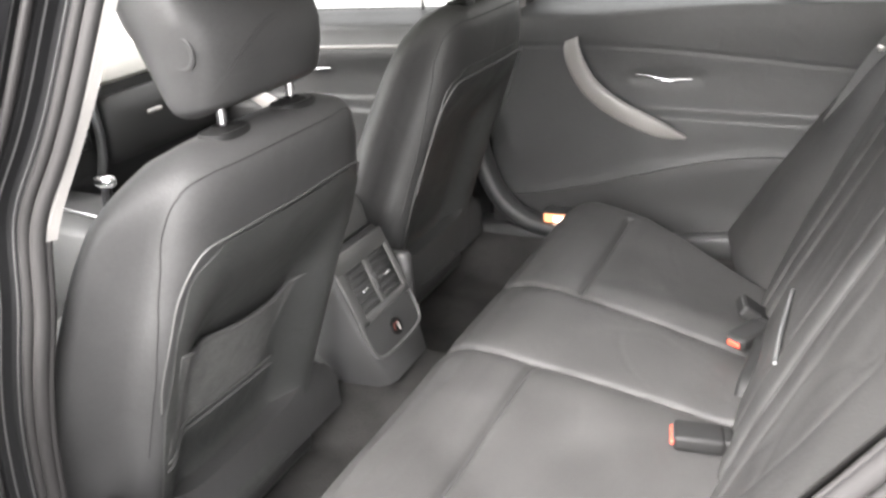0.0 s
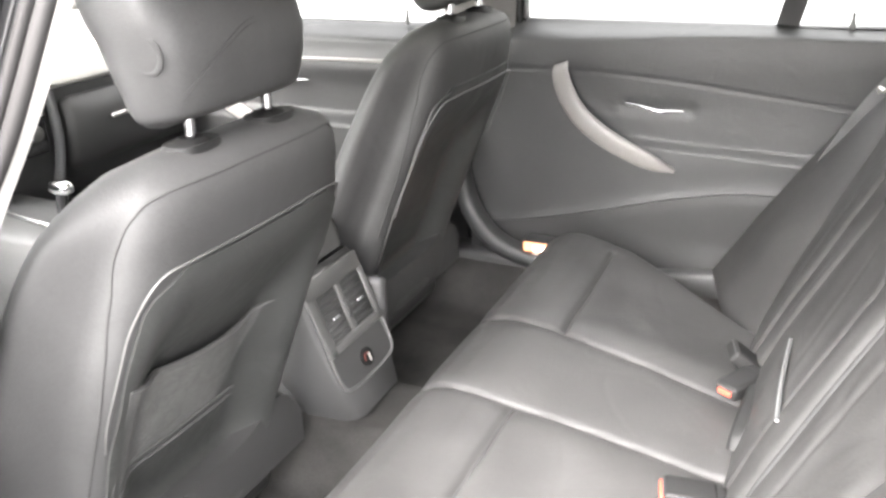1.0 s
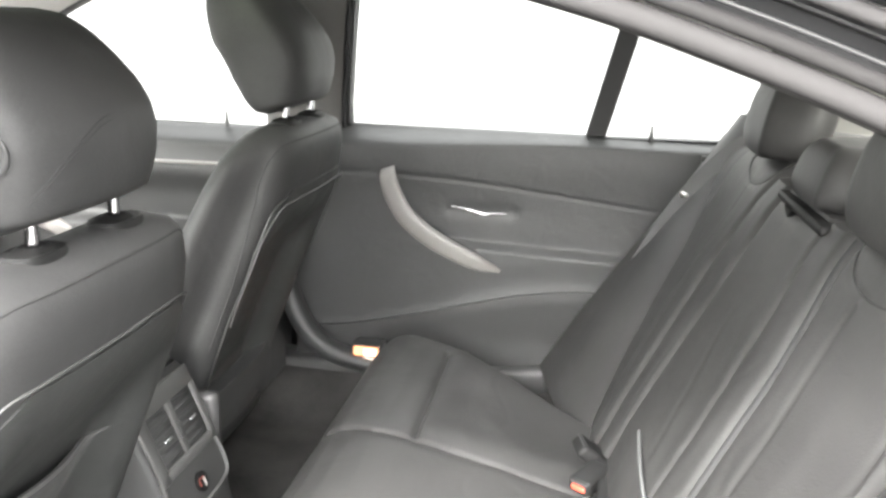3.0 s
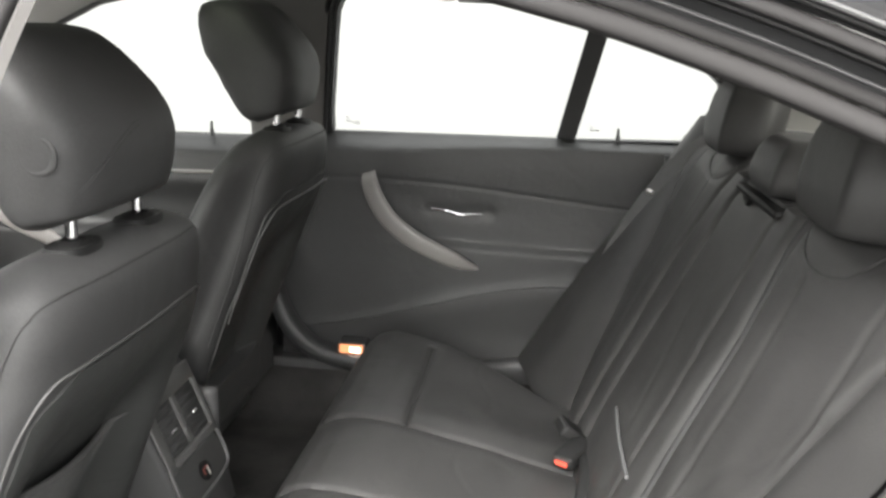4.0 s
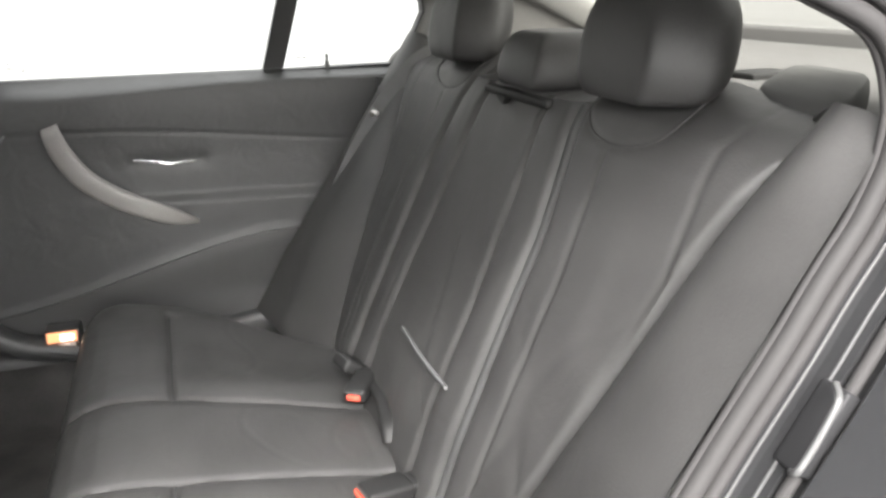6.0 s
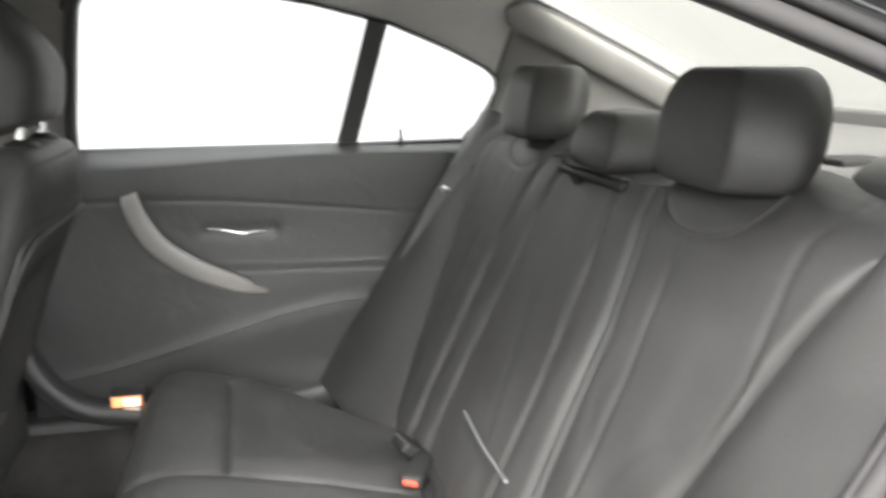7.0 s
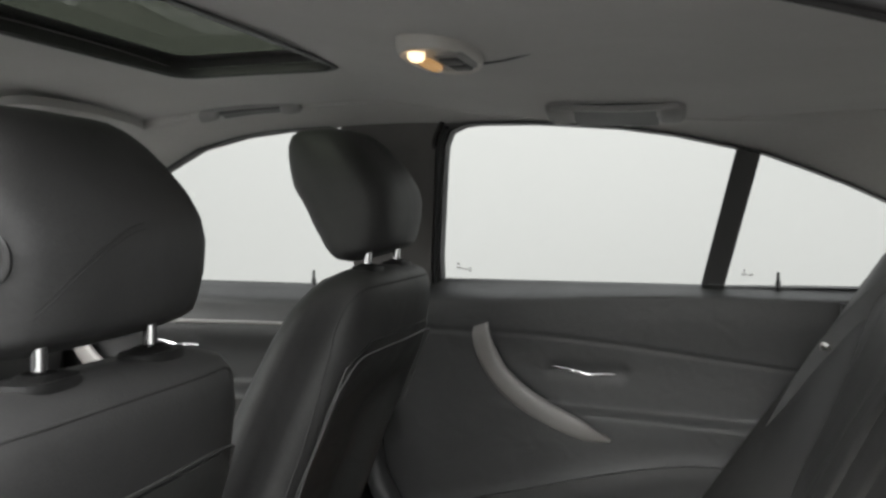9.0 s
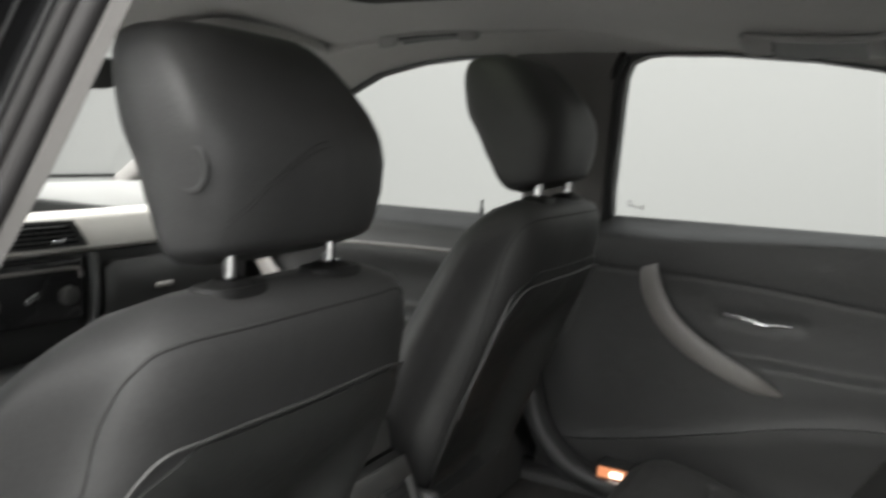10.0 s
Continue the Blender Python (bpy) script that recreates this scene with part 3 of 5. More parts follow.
def outer_side(u, v):
    """Black body side round the opening: roof rail, rear wing."""
    i = int(u * len(A)) % len(A)
    p = A[i] + outward(i) * 0.051 + Vector((0, -0.049, 0))
    q = p + outward(i) * (0.16 if A[i].x > 0.3 or A[i].z < 0.8 else 0.07 + 0.09 * step(A[i].x, 0.1, 0.3))
    q.y = -0.58 - 0.30 * (1 - step(q.z, 0.85, 1.40))
    r = p.lerp(q, v)
    r.y -= 0.02 * math.sin(math.pi * v)
    return r


bm = bmesh.new()
rows = [[bm.verts.new(outer_side(i / len(A), j / 6)) for j in range(7)] for i in range(len(A))]
for i in range(len(A)):
    for j in range(6):
        k = (i + 1) % len(A)
        bm.faces.new((rows[i][j], rows[k][j], rows[k][j + 1], rows[i][j + 1]))
bmesh.ops.solidify(bm, geom=bm.faces[:], thickness=0.004)
part("body_side", bm, PAINT, opening, "gloss black painted body side")

# pale cloth edge of the near centre pillar, and lining along the opening's top
line = [A[i] for i in range(len(A)) if A[i].z > 0.885 and A[i].x < 0.105]
line.sort(key=lambda p: p.z)
line = [p + Vector((-0.009 * (1 - step(p.z, 0.94, 1.06)), 0, 0)) for p in line]
bm = loft([[p + Vector(v) for v in ((-0.012, 0.002, 0), (0.002, 0.004, 0), (0.008, 0.012, 0), (-0.010, 0.026, 0), (-0.032, 0.014, 0))] for p in line])
whole("pillar_edge_trim", bm, PILLAR_CLOTH, "pale grey cloth edge of the near door pillar", "trim", kind="structure")

# ---- doors ----
REAR_WIN = [(-0.022, 0.924), (-0.012, 0.98), (0.006, 1.07), (0.022, 1.15), (0.034, 1.203), (0.046, 1.225), (0.07, 1.234), (0.10, 1.237), (0.206, 1.235), (0.36, 1.223), (0.459, 1.208),
            (0.555, 1.186), (0.616, 1.172), (0.70, 1.140), (0.76, 1.116), (0.83, 1.083), (0.853, 1.064), (0.858, 1.045), (0.846, 1.01), (0.825, 0.968), (0.80, 0.937),
            (0.70, 0.936), (0.60, 0.934), (0.50, 0.932), (0.40, 0.930), (0.30, 0.928), (0.20, 0.927), (0.08, 0.925)]
FRONT_WIN = [(-1.06, 0.90), (-0.95, 0.998), (-0.80, 1.083), (-0.633, 1.159), (-0.53, 1.202), (-0.415, 1.225), (-0.32, 1.234), (-0.215, 1.237), (-0.192, 1.23), (-0.184, 1.20), (-0.20, 1.06), (-0.222, 0.96),
             (-0.232, 0.914), (-0.45, 0.909), (-0.75, 0.904)]


def grown(outline, d):
    """A 2D outline pushed outward by d."""
    n = len(outline)
    area = sum(outline[i][0] * outline[(i + 1) % n][1] - outline[(i + 1) % n][0] * outline[i][1] for i in range(n))
    sgn = 1 if area > 0 else -1
    out = []
    for i in range(n):
        (ax, az), (bx, bz) = outline[i - 1], outline[(i + 1) % n]
        tx, tz = bx - ax, bz - az
        k = math.hypot(tx, tz)
        out.append((outline[i][0] + sgn * d * tz / k, outline[i][1] - sgn * d * tx / k))
    return out


def side_ring(outline, off):
    return [on_side(x, z, off) for x, z in outline]


def ridge_z(x):
    return 0.435 + 0.145 * step(x, -0.15, 0.56)


def rear_trim(u, v):
    """The rear door's moulded trim: window ledge, upper field, arm rest step, map pocket."""
    x, z = -0.148 + 0.95 * u, 0.33 + 0.598 * v
    ledge = 0.882 + 0.03 * step(x, 0.0, 0.5) * 0.8
    y = 0.712 + 0.043 * step(z, ledge, 0.932) - 0.006 * bump(z, 0.86, 0.06)
    y += 0.0025 * bump(z, 0.822 - 0.06 * step(x, 0.1, 0.9), 0.0035)
    y += 0.005 * step(x, 0.20, 0.225) * step(0.385 - x, 0, 0.02) * bump(z, 0.750, 0.016)
    zs = 0.678 - 0.03 * x
    y -= 0.014 * (1 - step(z, zs - 0.014, zs + 0.014)) * step(x, 0.05, 0.30)
    zr = ridge_z(x)
    y -= 0.004 * (1 - step(z, zr - 0.030, zr + 0.020))
    y += 0.0015 * bump(z, zr + 0.030, 0.028)
    y -= 0.008 * step(0.46 - z, 0, 0.1)
    return Vector((x, y, z))


def grab_handle(dx=0.0):
    """The curved pull handle: a flat strap that sweeps down and back."""
    line = curve([(0.074 + dx, 0.708, 0.838), (0.080 + dx, 0.684, 0.822), (0.096 + dx, 0.670, 0.785), (0.128 + dx, 0.664, 0.737), (0.180 + dx, 0.662, 0.695), (0.240 + dx, 0.666, 0.662), (0.305 + dx, 0.676, 0.632), (0.345 + dx, 0.70, 0.614)], 40)
    rings = []
    for i, p in enumerate(line):
        t = (line[min(i + 1, 40)] - line[max(i - 1, 0)]).normalized()
        s = t.cross(Vector((0, 1, 0))).normalized()
        f = i / 40
        w = 0.0165 + 0.006 * math.sin(math.pi * f) - 0.012 * step(f, 0.78, 1.0)
        rings.append([p + s * a * w / 0.02 + Vector((0, 1, 0)) * b for a, b in rounded(0.02, 0.010, 3.0, 18)])
    return loft(rings)


def handle_lever(x0, z0, y):
    """The slim inner door opener: a thin tapering blade and its root."""
    line = curve([(x0, y, z0 + 0.006), (x0 + 0.04, y - 0.010, z0 + 0.003), (x0 + 0.075, y - 0.012, z0 - 0.004), (x0 + 0.098, y - 0.006, z0 - 0.003), (x0 + 0.125, y + 0.002, z0 - 0.004)], 20)
    return sweep(line, rounded(0.006, 0.0042, 2.5, 12), scale=lambda f: 0.35 + 0.65 * math.sin(math.pi * min(1, 0.15 + f * 0.8)))


door_r = thing("rear_door", (0.35, 0.72, 0.33), "closed rear car door with black trim and grey pull handle", "car door")


def trim_zone(low, high):
    """A stretch of the door trim between two heights that vary along the door."""
    def f(u, v):
        x = -0.148 + 0.95 * u
        z = low(x) + (high(x) - low(x)) * v
        return rear_trim(u, (z - 0.33) / 0.598)
    return f


part("trim_panel", slab(trim_zone(lambda x: ridge_z(x) + 0.001, lambda x: 0.928), 120, 90, lambda p: Vector((p.x, max(p.y + 0.02, 0.775), p.z))), TRIM, door_r, "black moulded door trim")
part("lower_panel", slab(trim_zone(lambda x: 0.33, lambda x: ridge_z(x) - 0.001), 100, 40, lambda p: Vector((p.x, max(p.y + 0.02, 0.775), p.z))), DIM_TRIM, door_r, "hard black lower door panel, darkened for shade")
ring_a, ring_b = grown(REAR_WIN, 0.005), grown(REAR_WIN, 0.010)
part("window_seal", loft([[on_side(x, z, o) for (x, z), o in ((a, 0.0), (a, 0.016), (b, 0.02), (b, -0.012), ((a[0] * 0.6 + b[0] * 0.4, a[1] * 0.6 + b[1] * 0.4), -0.012))] for a, b in zip(ring_a, ring_b)], loop=True), RUBBER, door_r, "black rubber window seal")
part("window_frame", loft([[on_side(x, z, o) for (x, z), o in ((a, 0.002), (a, 0.020), (b, 0.020), (b, 0.002))] for a, b in zip(grown(REAR_WIN, 0.008), grown(REAR_WIN, 0.034))], loop=True), PLATE, door_r, "black window frame")
for out, name, mat, label in ((0.017, "frame_seal", RUBBER, "ribbed rubber door seal"), (0.031, "frame_strip", SEAL, "black window frame strip")):
    edge = grown(REAR_WIN, out)[1:6]
    edge = [(edge[0][0] - 0.012, 0.90)] + edge
    part(name, sweep(curve([on_side(x, z, -0.012 if mat is RUBBER else -0.008) for x, z in edge], 50), rounded(0.005, 0.006, 2.5, 10), up=(0, 1, 0)), mat, door_r, label)
div = [on_side(0.514, 0.930, -0.010), on_side(0.558, 0.930, -0.010), on_side(0.612, 1.178, -0.010), on_side(0.570, 1.186, -0.010)]
part("window_divider", prism(div, (0, 0.02, 0)), HARD, door_r, "black upright window divider")
glass = part("glass", prism(side_ring(grown(REAR_WIN, 0.007), 0.008), (0, 0.004, 0)), GLASS, door_r, "clear window glass")
glass.visible_shadow = False
part("grab_handle", grab_handle(), HANDLE_GREY, door_r, "satin grey curved pull handle")
part("opener", handle_lever(0.226, 0.751, 0.708), CHROME, door_r, "slim chrome door opener")
part("lock_pin", loft([[Vector((0.655, 0.742, z)) + Vector((r * math.cos(a), r * math.sin(a), 0)) for a in [k * math.pi / 5 for k in range(10)]] for z, r in ((0.925, 0.006), (0.940, 0.005), (0.942, 0.0032), (0.955, 0.0034), (0.958, 0.002))]), HARD, door_r, "small black lock pin")
for marks, host in (([(0.010, 0.960, 0.006), (0.008, 0.951, 0.012), (0.022, 0.948, 0.009), (0.036, 0.951, 0.005), (0.034, 0.945, 0.008)], "a"), ([(0.592, 0.958, 0.004), (0.590, 0.950, 0.009), (0.603, 0.949, 0.008)], "b")):
    for x, z, w in marks:
        part("etched_mark", prism([on_side(x, z, 0.0065), on_side(x + w, z, 0.0065), on_side(x + w, z + 0.003, 0.0065), on_side(x, z + 0.003, 0.0065)], (0, 0.0006, 0)), ETCH, glass, "small unreadable etched mark", smooth=False)
part("speaker_grille", slab(lambda u, v: (lambda x, z: Vector((x, rear_trim((x + 0.148) / 0.95, (z - 0.33) / 0.598).y - 0.003, z)))(0.02 + 0.1 * u, 0.345 + 0.05 * v), 10, 6, lambda p: p + Vector((0, 0.002, 0))), HARD, door_r)
part("outer_skin", slab(lambda u, v: Vector((-0.10 + 0.92 * u, 0.80 + 0.08 * math.sin(math.pi * min(1, 0.15 + v)), 0.3 + 0.615 * v)), 10, 12, lambda p: p - Vector((0, 0.004, 0))), PAINT, door_r, "black painted outer skin")


def front_trim(u, v):
    x, z = -1.25 + 1.06 * u, 0.30 + 0.605 * v
    y = 0.705 + 0.05 * step(z, 0.865, 0.912)
    y -= 0.012 * bump(z, 0.80, 0.035)
    y -= 0.04 * (1 - step(z, 0.655, 0.685))
    y -= 0.03 * (1 - step(z, 0.45, 0.48))
    return Vector((x, y, z))


door_f = thing("front_door", (-0.7, 0.72, 0.3), "closed front car door with black trim and silver strip", "car door")
# Same trim as the rear door; its shade is put into the darker colour.
part("trim_panel", slab(front_trim, 50, 80, lambda p: Vector((p.x, max(p.y + 0.02, 0.775), p.z))), DIM_TRIM, door_f, "black moulded door trim")
ring_a, ring_b = grown(FRONT_WIN, 0.006), grown(FRONT_WIN, 0.011)
part("window_seal", loft([[on_side(x, z, o) for (x, z), o in ((a, 0.0), (a, 0.016), (b, 0.02), (b, -0.012))] for a, b in zip(ring_a, ring_b)], loop=True), RUBBER, door_f, "black rubber window seal")
glass = part("glass", prism(side_ring(grown(FRONT_WIN, 0.008), 0.008), (0, 0.004, 0)), GLASS, door_f, "clear window glass")
glass.visible_shadow = False
part("trim_strip", sweep(curve([(-1.2, 0.692, 0.80), (-0.8, 0.690, 0.815), (-0.45, 0.689, 0.822), (-0.22, 0.692, 0.824)], 24), rounded(0.0035, 0.0045, 3, 12)), HANDLE_GREY, door_f, "slim silver decor strip")
part("grab_handle", turned(grab_handle(-1.02), Matrix.Translation((0, -0.006, 0.0))), HANDLE_GREY, door_f, "satin grey curved pull handle")
part("opener", handle_lever(-0.725, 0.768, 0.69), CHROME, door_f, "chrome door opener")
part("lock_pin", loft([[Vector((-0.329, 0.742, z)) + Vector((r * math.cos(a), r * math.sin(a), 0)) for a in [k * math.pi / 5 for k in range(10)]] for z, r in ((0.905, 0.006), (0.921, 0.005), (0.923, 0.0032), (0.938, 0.0034), (0.941, 0.002))]), HARD, door_f, "small black lock pin")
part("outer_skin", slab(lambda u, v: Vector((-1.25 + 1.15 * u, 0.80 + 0.08 * math.sin(math.pi * min(1, 0.15 + v)), 0.3 + 0.605 * v)), 10, 12, lambda p: p - Vector((0, 0.004, 0))), PAINT, door_f, "black painted outer skin")

wing = part("door_mirror", loft([[Vector((-0.868 + 0.085 * a * k + dx, 0.93 + yy, 0.985 + 0.062 * b * k)) for a, b in rounded(1, 1, 3.2, 32)] for yy, k, dx in ((-0.075, 0.80, -0.01), (-0.06, 0.95, -0.006), (0.0, 1.0, 0.0), (0.06, 0.9, 0.0), (0.08, 0.6, 0.0))]), HARD, door_f, "black outside mirror housing")
part("mirror_arm", sweep(curve([(-0.90, 0.775, 0.915), (-0.87, 0.81, 0.915), (-0.85, 0.86, 0.93)], 10), rounded(0.03, 0.014, 3, 14)), HARD, wing, "black mirror arm")

# the near rear door, swung open on its hinges beside the opening; unseen, it holds back light
door_o = thing("rear_door", (-0.20, -0.82, 0.33), "open black rear car door swung outward", "car door")
swing = Matrix.Translation((-0.20, -0.82, 0.0)) @ Matrix.Rotation(radians(-68), 4, "Z") @ Matrix.Translation((0.10, 0.80, 0.0))
part("trim_panel", turned(mirrored(slab(rear_trim, 30, 40, lambda p: Vector((p.x, max(p.y + 0.02, 0.775), p.z)))), swing), TRIM, door_o, "black moulded door trim")
part("window_frame", turned(mirrored(loft([[on_side(x, z, o) for (x, z), o in ((a, 0.0), (a, 0.03), (b, 0.03), (b, 0.0))] for a, b in zip(grown(REAR_WIN, 0.0), grown(REAR_WIN, 0.03))], loop=True)), swing), HARD, door_o, "black window frame")
glass = part("glass", turned(mirrored(prism(side_ring(REAR_WIN, 0.012), (0, 0.004, 0))), swing), GLASS, door_o, "clear window glass")
glass.visible_shadow = False
part("outer_skin", turned(mirrored(slab(lambda u, v: Vector((-0.10 + 0.92 * u, 0.80 + 0.08 * math.sin(math.pi * min(1, 0.15 + v)), 0.3 + 0.615 * v)), 10, 12, lambda p: p - Vector((0, 0.004, 0)))), swing), PAINT, door_o, "black painted outer skin")

# near front door, closed, seen edge-on past the pillar
door_n = thing("front_door", (-0.7, -0.72, 0.3), "closed black front door beside the open rear doorway", "car door")
part("trim_panel", mirrored(slab(front_trim, 20, 40, lambda p: Vector((p.x, max(p.y + 0.02, 0.775), p.z)))), TRIM, door_n)
glass = part("glass", mirrored(prism(side_ring(FRONT_WIN, 0.008), (0, 0.004, 0))), GLASS, door_n, "clear window glass")
glass.visible_shadow = False
part("window_seal", mirrored(loft([[on_side(x, z, o) for (x, z), o in ((a, 0.0), (a, 0.016), (b, 0.02), (b, -0.012))] for a, b in zip(ring_a, ring_b)], loop=True)), RUBBER, door_n)
part("outer_skin", mirrored(slab(lambda u, v: Vector((-1.25 + 1.06 * u, 0.77 + 0.03 * math.sin(math.pi * min(1, 0.15 + v)), 0.3 + 0.605 * v)), 10, 12, lambda p: p - Vector((0, 0.004, 0)))), PAINT, door_n, "black painted outer skin")

# ---- front seats ----
BACK = [(0.29, -0.14, 0.16, 0.20), (0.36, -0.115, 0.17, 0.212), (0.46, -0.085, 0.18, 0.224), (0.58, -0.040, 0.18, 0.228), (0.68, 0.002, 0.175, 0.224), (0.76, 0.030, 0.165, 0.216), (0.83, 0.050, 0.150, 0.204),
        (0.88, 0.060, 0.135, 0.192), (0.915, 0.062, 0.118, 0.180), (0.932, 0.055, 0.098, 0.167), (0.943, 0.043, 0.072, 0.150), (0.948, 0.026, 0.036, 0.125)]
BP = 3.4
SEAT_Y = -0.375


def back_x(y, z):
    """The rear face of the front backrest at a sideways distance y from its middle."""
    xr, th, w = along(BACK, z)
    k = min(abs(y) / w, 0.999)
    return xr - th / 2 + th / 2 * (1 - k ** BP) ** (1 / BP) - scoop(y, z)


def scoop(y, z):
    """The hollow for the knees in the rear face."""
    return 0.070 * (1 - step(abs(y), 0.10, 0.205)) * step(0.826 - z, 0.0, 0.17) * step(z, 0.33, 0.45)


def inner(y, z):
    """The inner edge of the backrest draws in below the shoulder."""
    return y * (1 - 0.13 * step(0.80 - z, 0.0, 0.13)) if y > 0 else y


def on_back(y, z, off=0.0):
    return Vector((back_x(y, z) + off, SEAT_Y + inner(y, z), z))


seat = thing("front_seat", (-0.25, SEAT_Y, 0.25), "black leather front seat with map pocket and raised headrest", "car seat", "front seats")
rings = []
for k in range(41):
    z = 0.29 + (0.948 - 0.29) * (k / 40) ** 0.8
    xr, th, w = along(BACK, z)
    flare = 0.048 * step(0.957 - z, 0.0, 0.07)
    rings.append([Vector((xr - th / 2 + a - (scoop(b, z) if a > 0 else 0), SEAT_Y + inner(b, z) * (1 + 0.09 * step(-a, -0.02, 0.05) * step(0.94 - z, 0, 0.1)) - flare * step(-b, 0.10, w) * step(0.030 - a, 0.0, 0.055), z)) for a, b in rounded(th / 2, w, BP, 96)])
bm = loft(rings)
back_tree = BVHTree.FromBMesh(bm)
backrest = part("backrest", bm, LEATHER, seat, "black leather backrest")


def on_cover(y, z, off=0.0):
    """The place on the backrest's cover met from behind."""
    hit = back_tree.ray_cast(Vector((0.4, SEAT_Y + y, z)), Vector((-1, 0, 0)))
    return hit[0] + hit[1] * off if hit[0] else on_back(y, z, off)


# stitched seam round the back cover
pts = [(-0.212, 0.56), (-0.212, 0.66), (-0.208, 0.76), (-0.200, 0.83), (-0.190, 0.88), (-0.172, 0.912), (-0.145, 0.923), (-0.09, 0.9255), (0.0, 0.926), (0.09, 0.9255), (0.14, 0.924), (0.160, 0.914)]
part("seam", sweep([on_cover(p.x, p.y, 0.0002) for p in curve([(y, z, 0) for y, z in pts], 110)], disc(0.0015, 6)), SEAM, backrest, "stitched seam")
pts = [(0.200, 0.70), (0.195, 0.74), (0.180, 0.819), (0.14, 0.843), (0.0, 0.846), (-0.12, 0.845), (-0.165, 0.836), (-0.190, 0.79), (-0.200, 0.73), (-0.206, 0.67), (-0.204, 0.63)]
pipe = curve([on_back(y, z, 0.002) for y, z in pts], 90)
part("piping", sweep(pipe, disc(0.0017, 8)), PIPING, backrest, "pale grey piping")


def panel(u, v):
    """The hard back panel framed by the piping."""
    z = 0.33 + 0.511 * v
    w = along([(0.39, 0.185), (0.62, 0.200), (0.74, 0.192), (0.81, 0.178), (0.842, 0.13)], z)[0]
    y = -w + 2 * w * u
    return on_back(y, z, 0.003 + 0.010 * math.sin(math.pi * u) ** 0.3 * math.sin(math.pi * min(1, v + 0.08)) ** 0.4 * 0.4)


part("back_panel", slab(panel, 30, 40, lambda p: p - Vector((0.006, 0, 0))), BACK_SHELL, backrest, "dark plastic back panel")


def flat_back(y, z, off):
    """A place on the back panel, its rounded outer edges drawn out flat."""
    p = on_back(y, z, off)
    return Vector((max(p.x, on_back(max(min(y, 0.15), -0.163), z, off).x - 0.10 * max(0.0, abs(y) - 0.163)), p.y, p.z))


def net_low(u):
    return 0.540 - 0.012 * u


def net(u, v):
    """The slack net pocket; its top edge sags and climbs again towards the middle of the car."""
    top = 0.707 - 0.135 * u + 0.095 * u * u
    y0, y1 = -0.188 + 0.002 * v, 0.108 + 0.034 * v
    return flat_back(y0 + (y1 - y0) * u, net_low(u) + (top - net_low(u)) * v, 0.0042 + 0.018 * math.sin(math.pi * u) * (0.3 + 0.7 * v))


part("net_pocket", slab(net, 30, 16, lambda p: p - Vector((0.001, 0, 0))), NET, backrest, "grey mesh net pocket")
part("pocket_hem", sweep([net(i / 30, 1.0) + Vector((0.001, 0, 0)) for i in range(31)], disc(0.0042, 6), scale=lambda f: min(1.0, 0.25 + 9 * f, 0.25 + 9 * (1 - f))), HEM, backrest, "grey elastic hem")
for d in (0.006, 0.021):
    part("pocket_bar", sweep([flat_back(-0.190 + 0.306 * i / 20, net_low(i / 20) - d, 0.006) for i in range(21)], rounded(0.0036, 0.0034, 3, 10), scale=lambda f: min(1.0, 0.25 + 9 * f, 0.25 + 9 * (1 - f))), HEM, backrest, "grey plastic bar")
for y in (-0.062, 0.074):
    part("collar", loft([[Vector((0.012 + a, SEAT_Y + y + b, z)) for a, b in rounded(rx, ry, 2.6, 20)] for z, rx, ry in ((0.936, 0.0235, 0.035), (0.9490, 0.0235, 0.035), (0.9515, 0.0215, 0.033), (0.9505, 0.0165, 0.024), (0.9545, 0.0140, 0.0160), (0.9555, 0.0115, 0.0130), (0.953, 0.009, 0.010))], caps=True), BUCKLE_BLACK, seat, "black plastic post collar")
    part("post", tube([(0.010, SEAT_Y + y, 0.93), (0.012, SEAT_Y + y, 0.97), (0.012, SEAT_Y + y, 1.04)], 0.0064, 8, 14), CHROME, seat, "polished steel post")
# height, front, rear and half width of the headrest
HEAD = [(0.982, -0.03, 0.024, 0.09), (0.985, -0.048, 0.036, 0.104), (0.992, -0.058, 0.046, 0.114), (1.003, -0.0713, 0.051, 0.117), (1.03, -0.097, 0.057, 0.12), (1.06, -0.116, 0.059, 0.121), (1.085, -0.1325, 0.053, 0.122), (1.11, -0.138, 0.039, 0.12), (1.135, -0.141, 0.019, 0.115), (1.155, -0.14, 0.001, 0.108), (1.17, -0.132, -0.015, 0.098), (1.178, -0.117, -0.029, 0.084), (1.182, -0.094, -0.049, 0.058)]
HP = 3.3


def head_ring(z, k=64):
    """A section with a rounded nose and a flatter, cornered rear face."""
    xf, xr, w = along(HEAD, z)
    d = min(0.058, (xr - xf) / 2)
    out = []
    for i in range(k):
        c, s = math.cos(2 * math.pi * i / k), math.sin(2 * math.pi * i / k)
        p, r = (HP, d) if c > 0 else (2.2, xr - d - xf)
        x = xr - d + r * math.copysign(abs(c) ** (2 / p), c)
        drop = 0.020 * (1 - step(z, 0.982, 1.05)) * (xr - x) / (xr - xf)
        out.append(Vector((x, SEAT_Y + 0.012 + w * math.copysign(abs(s) ** (2 / p), s), z - drop)))
    return out


headrest = part("headrest", loft([head_ring(0.982 + 0.200 * (0.5 - 0.5 * math.cos(math.pi * k / 40))) for k in range(41)]), LEATHER, seat, "rounded black leather headrest")


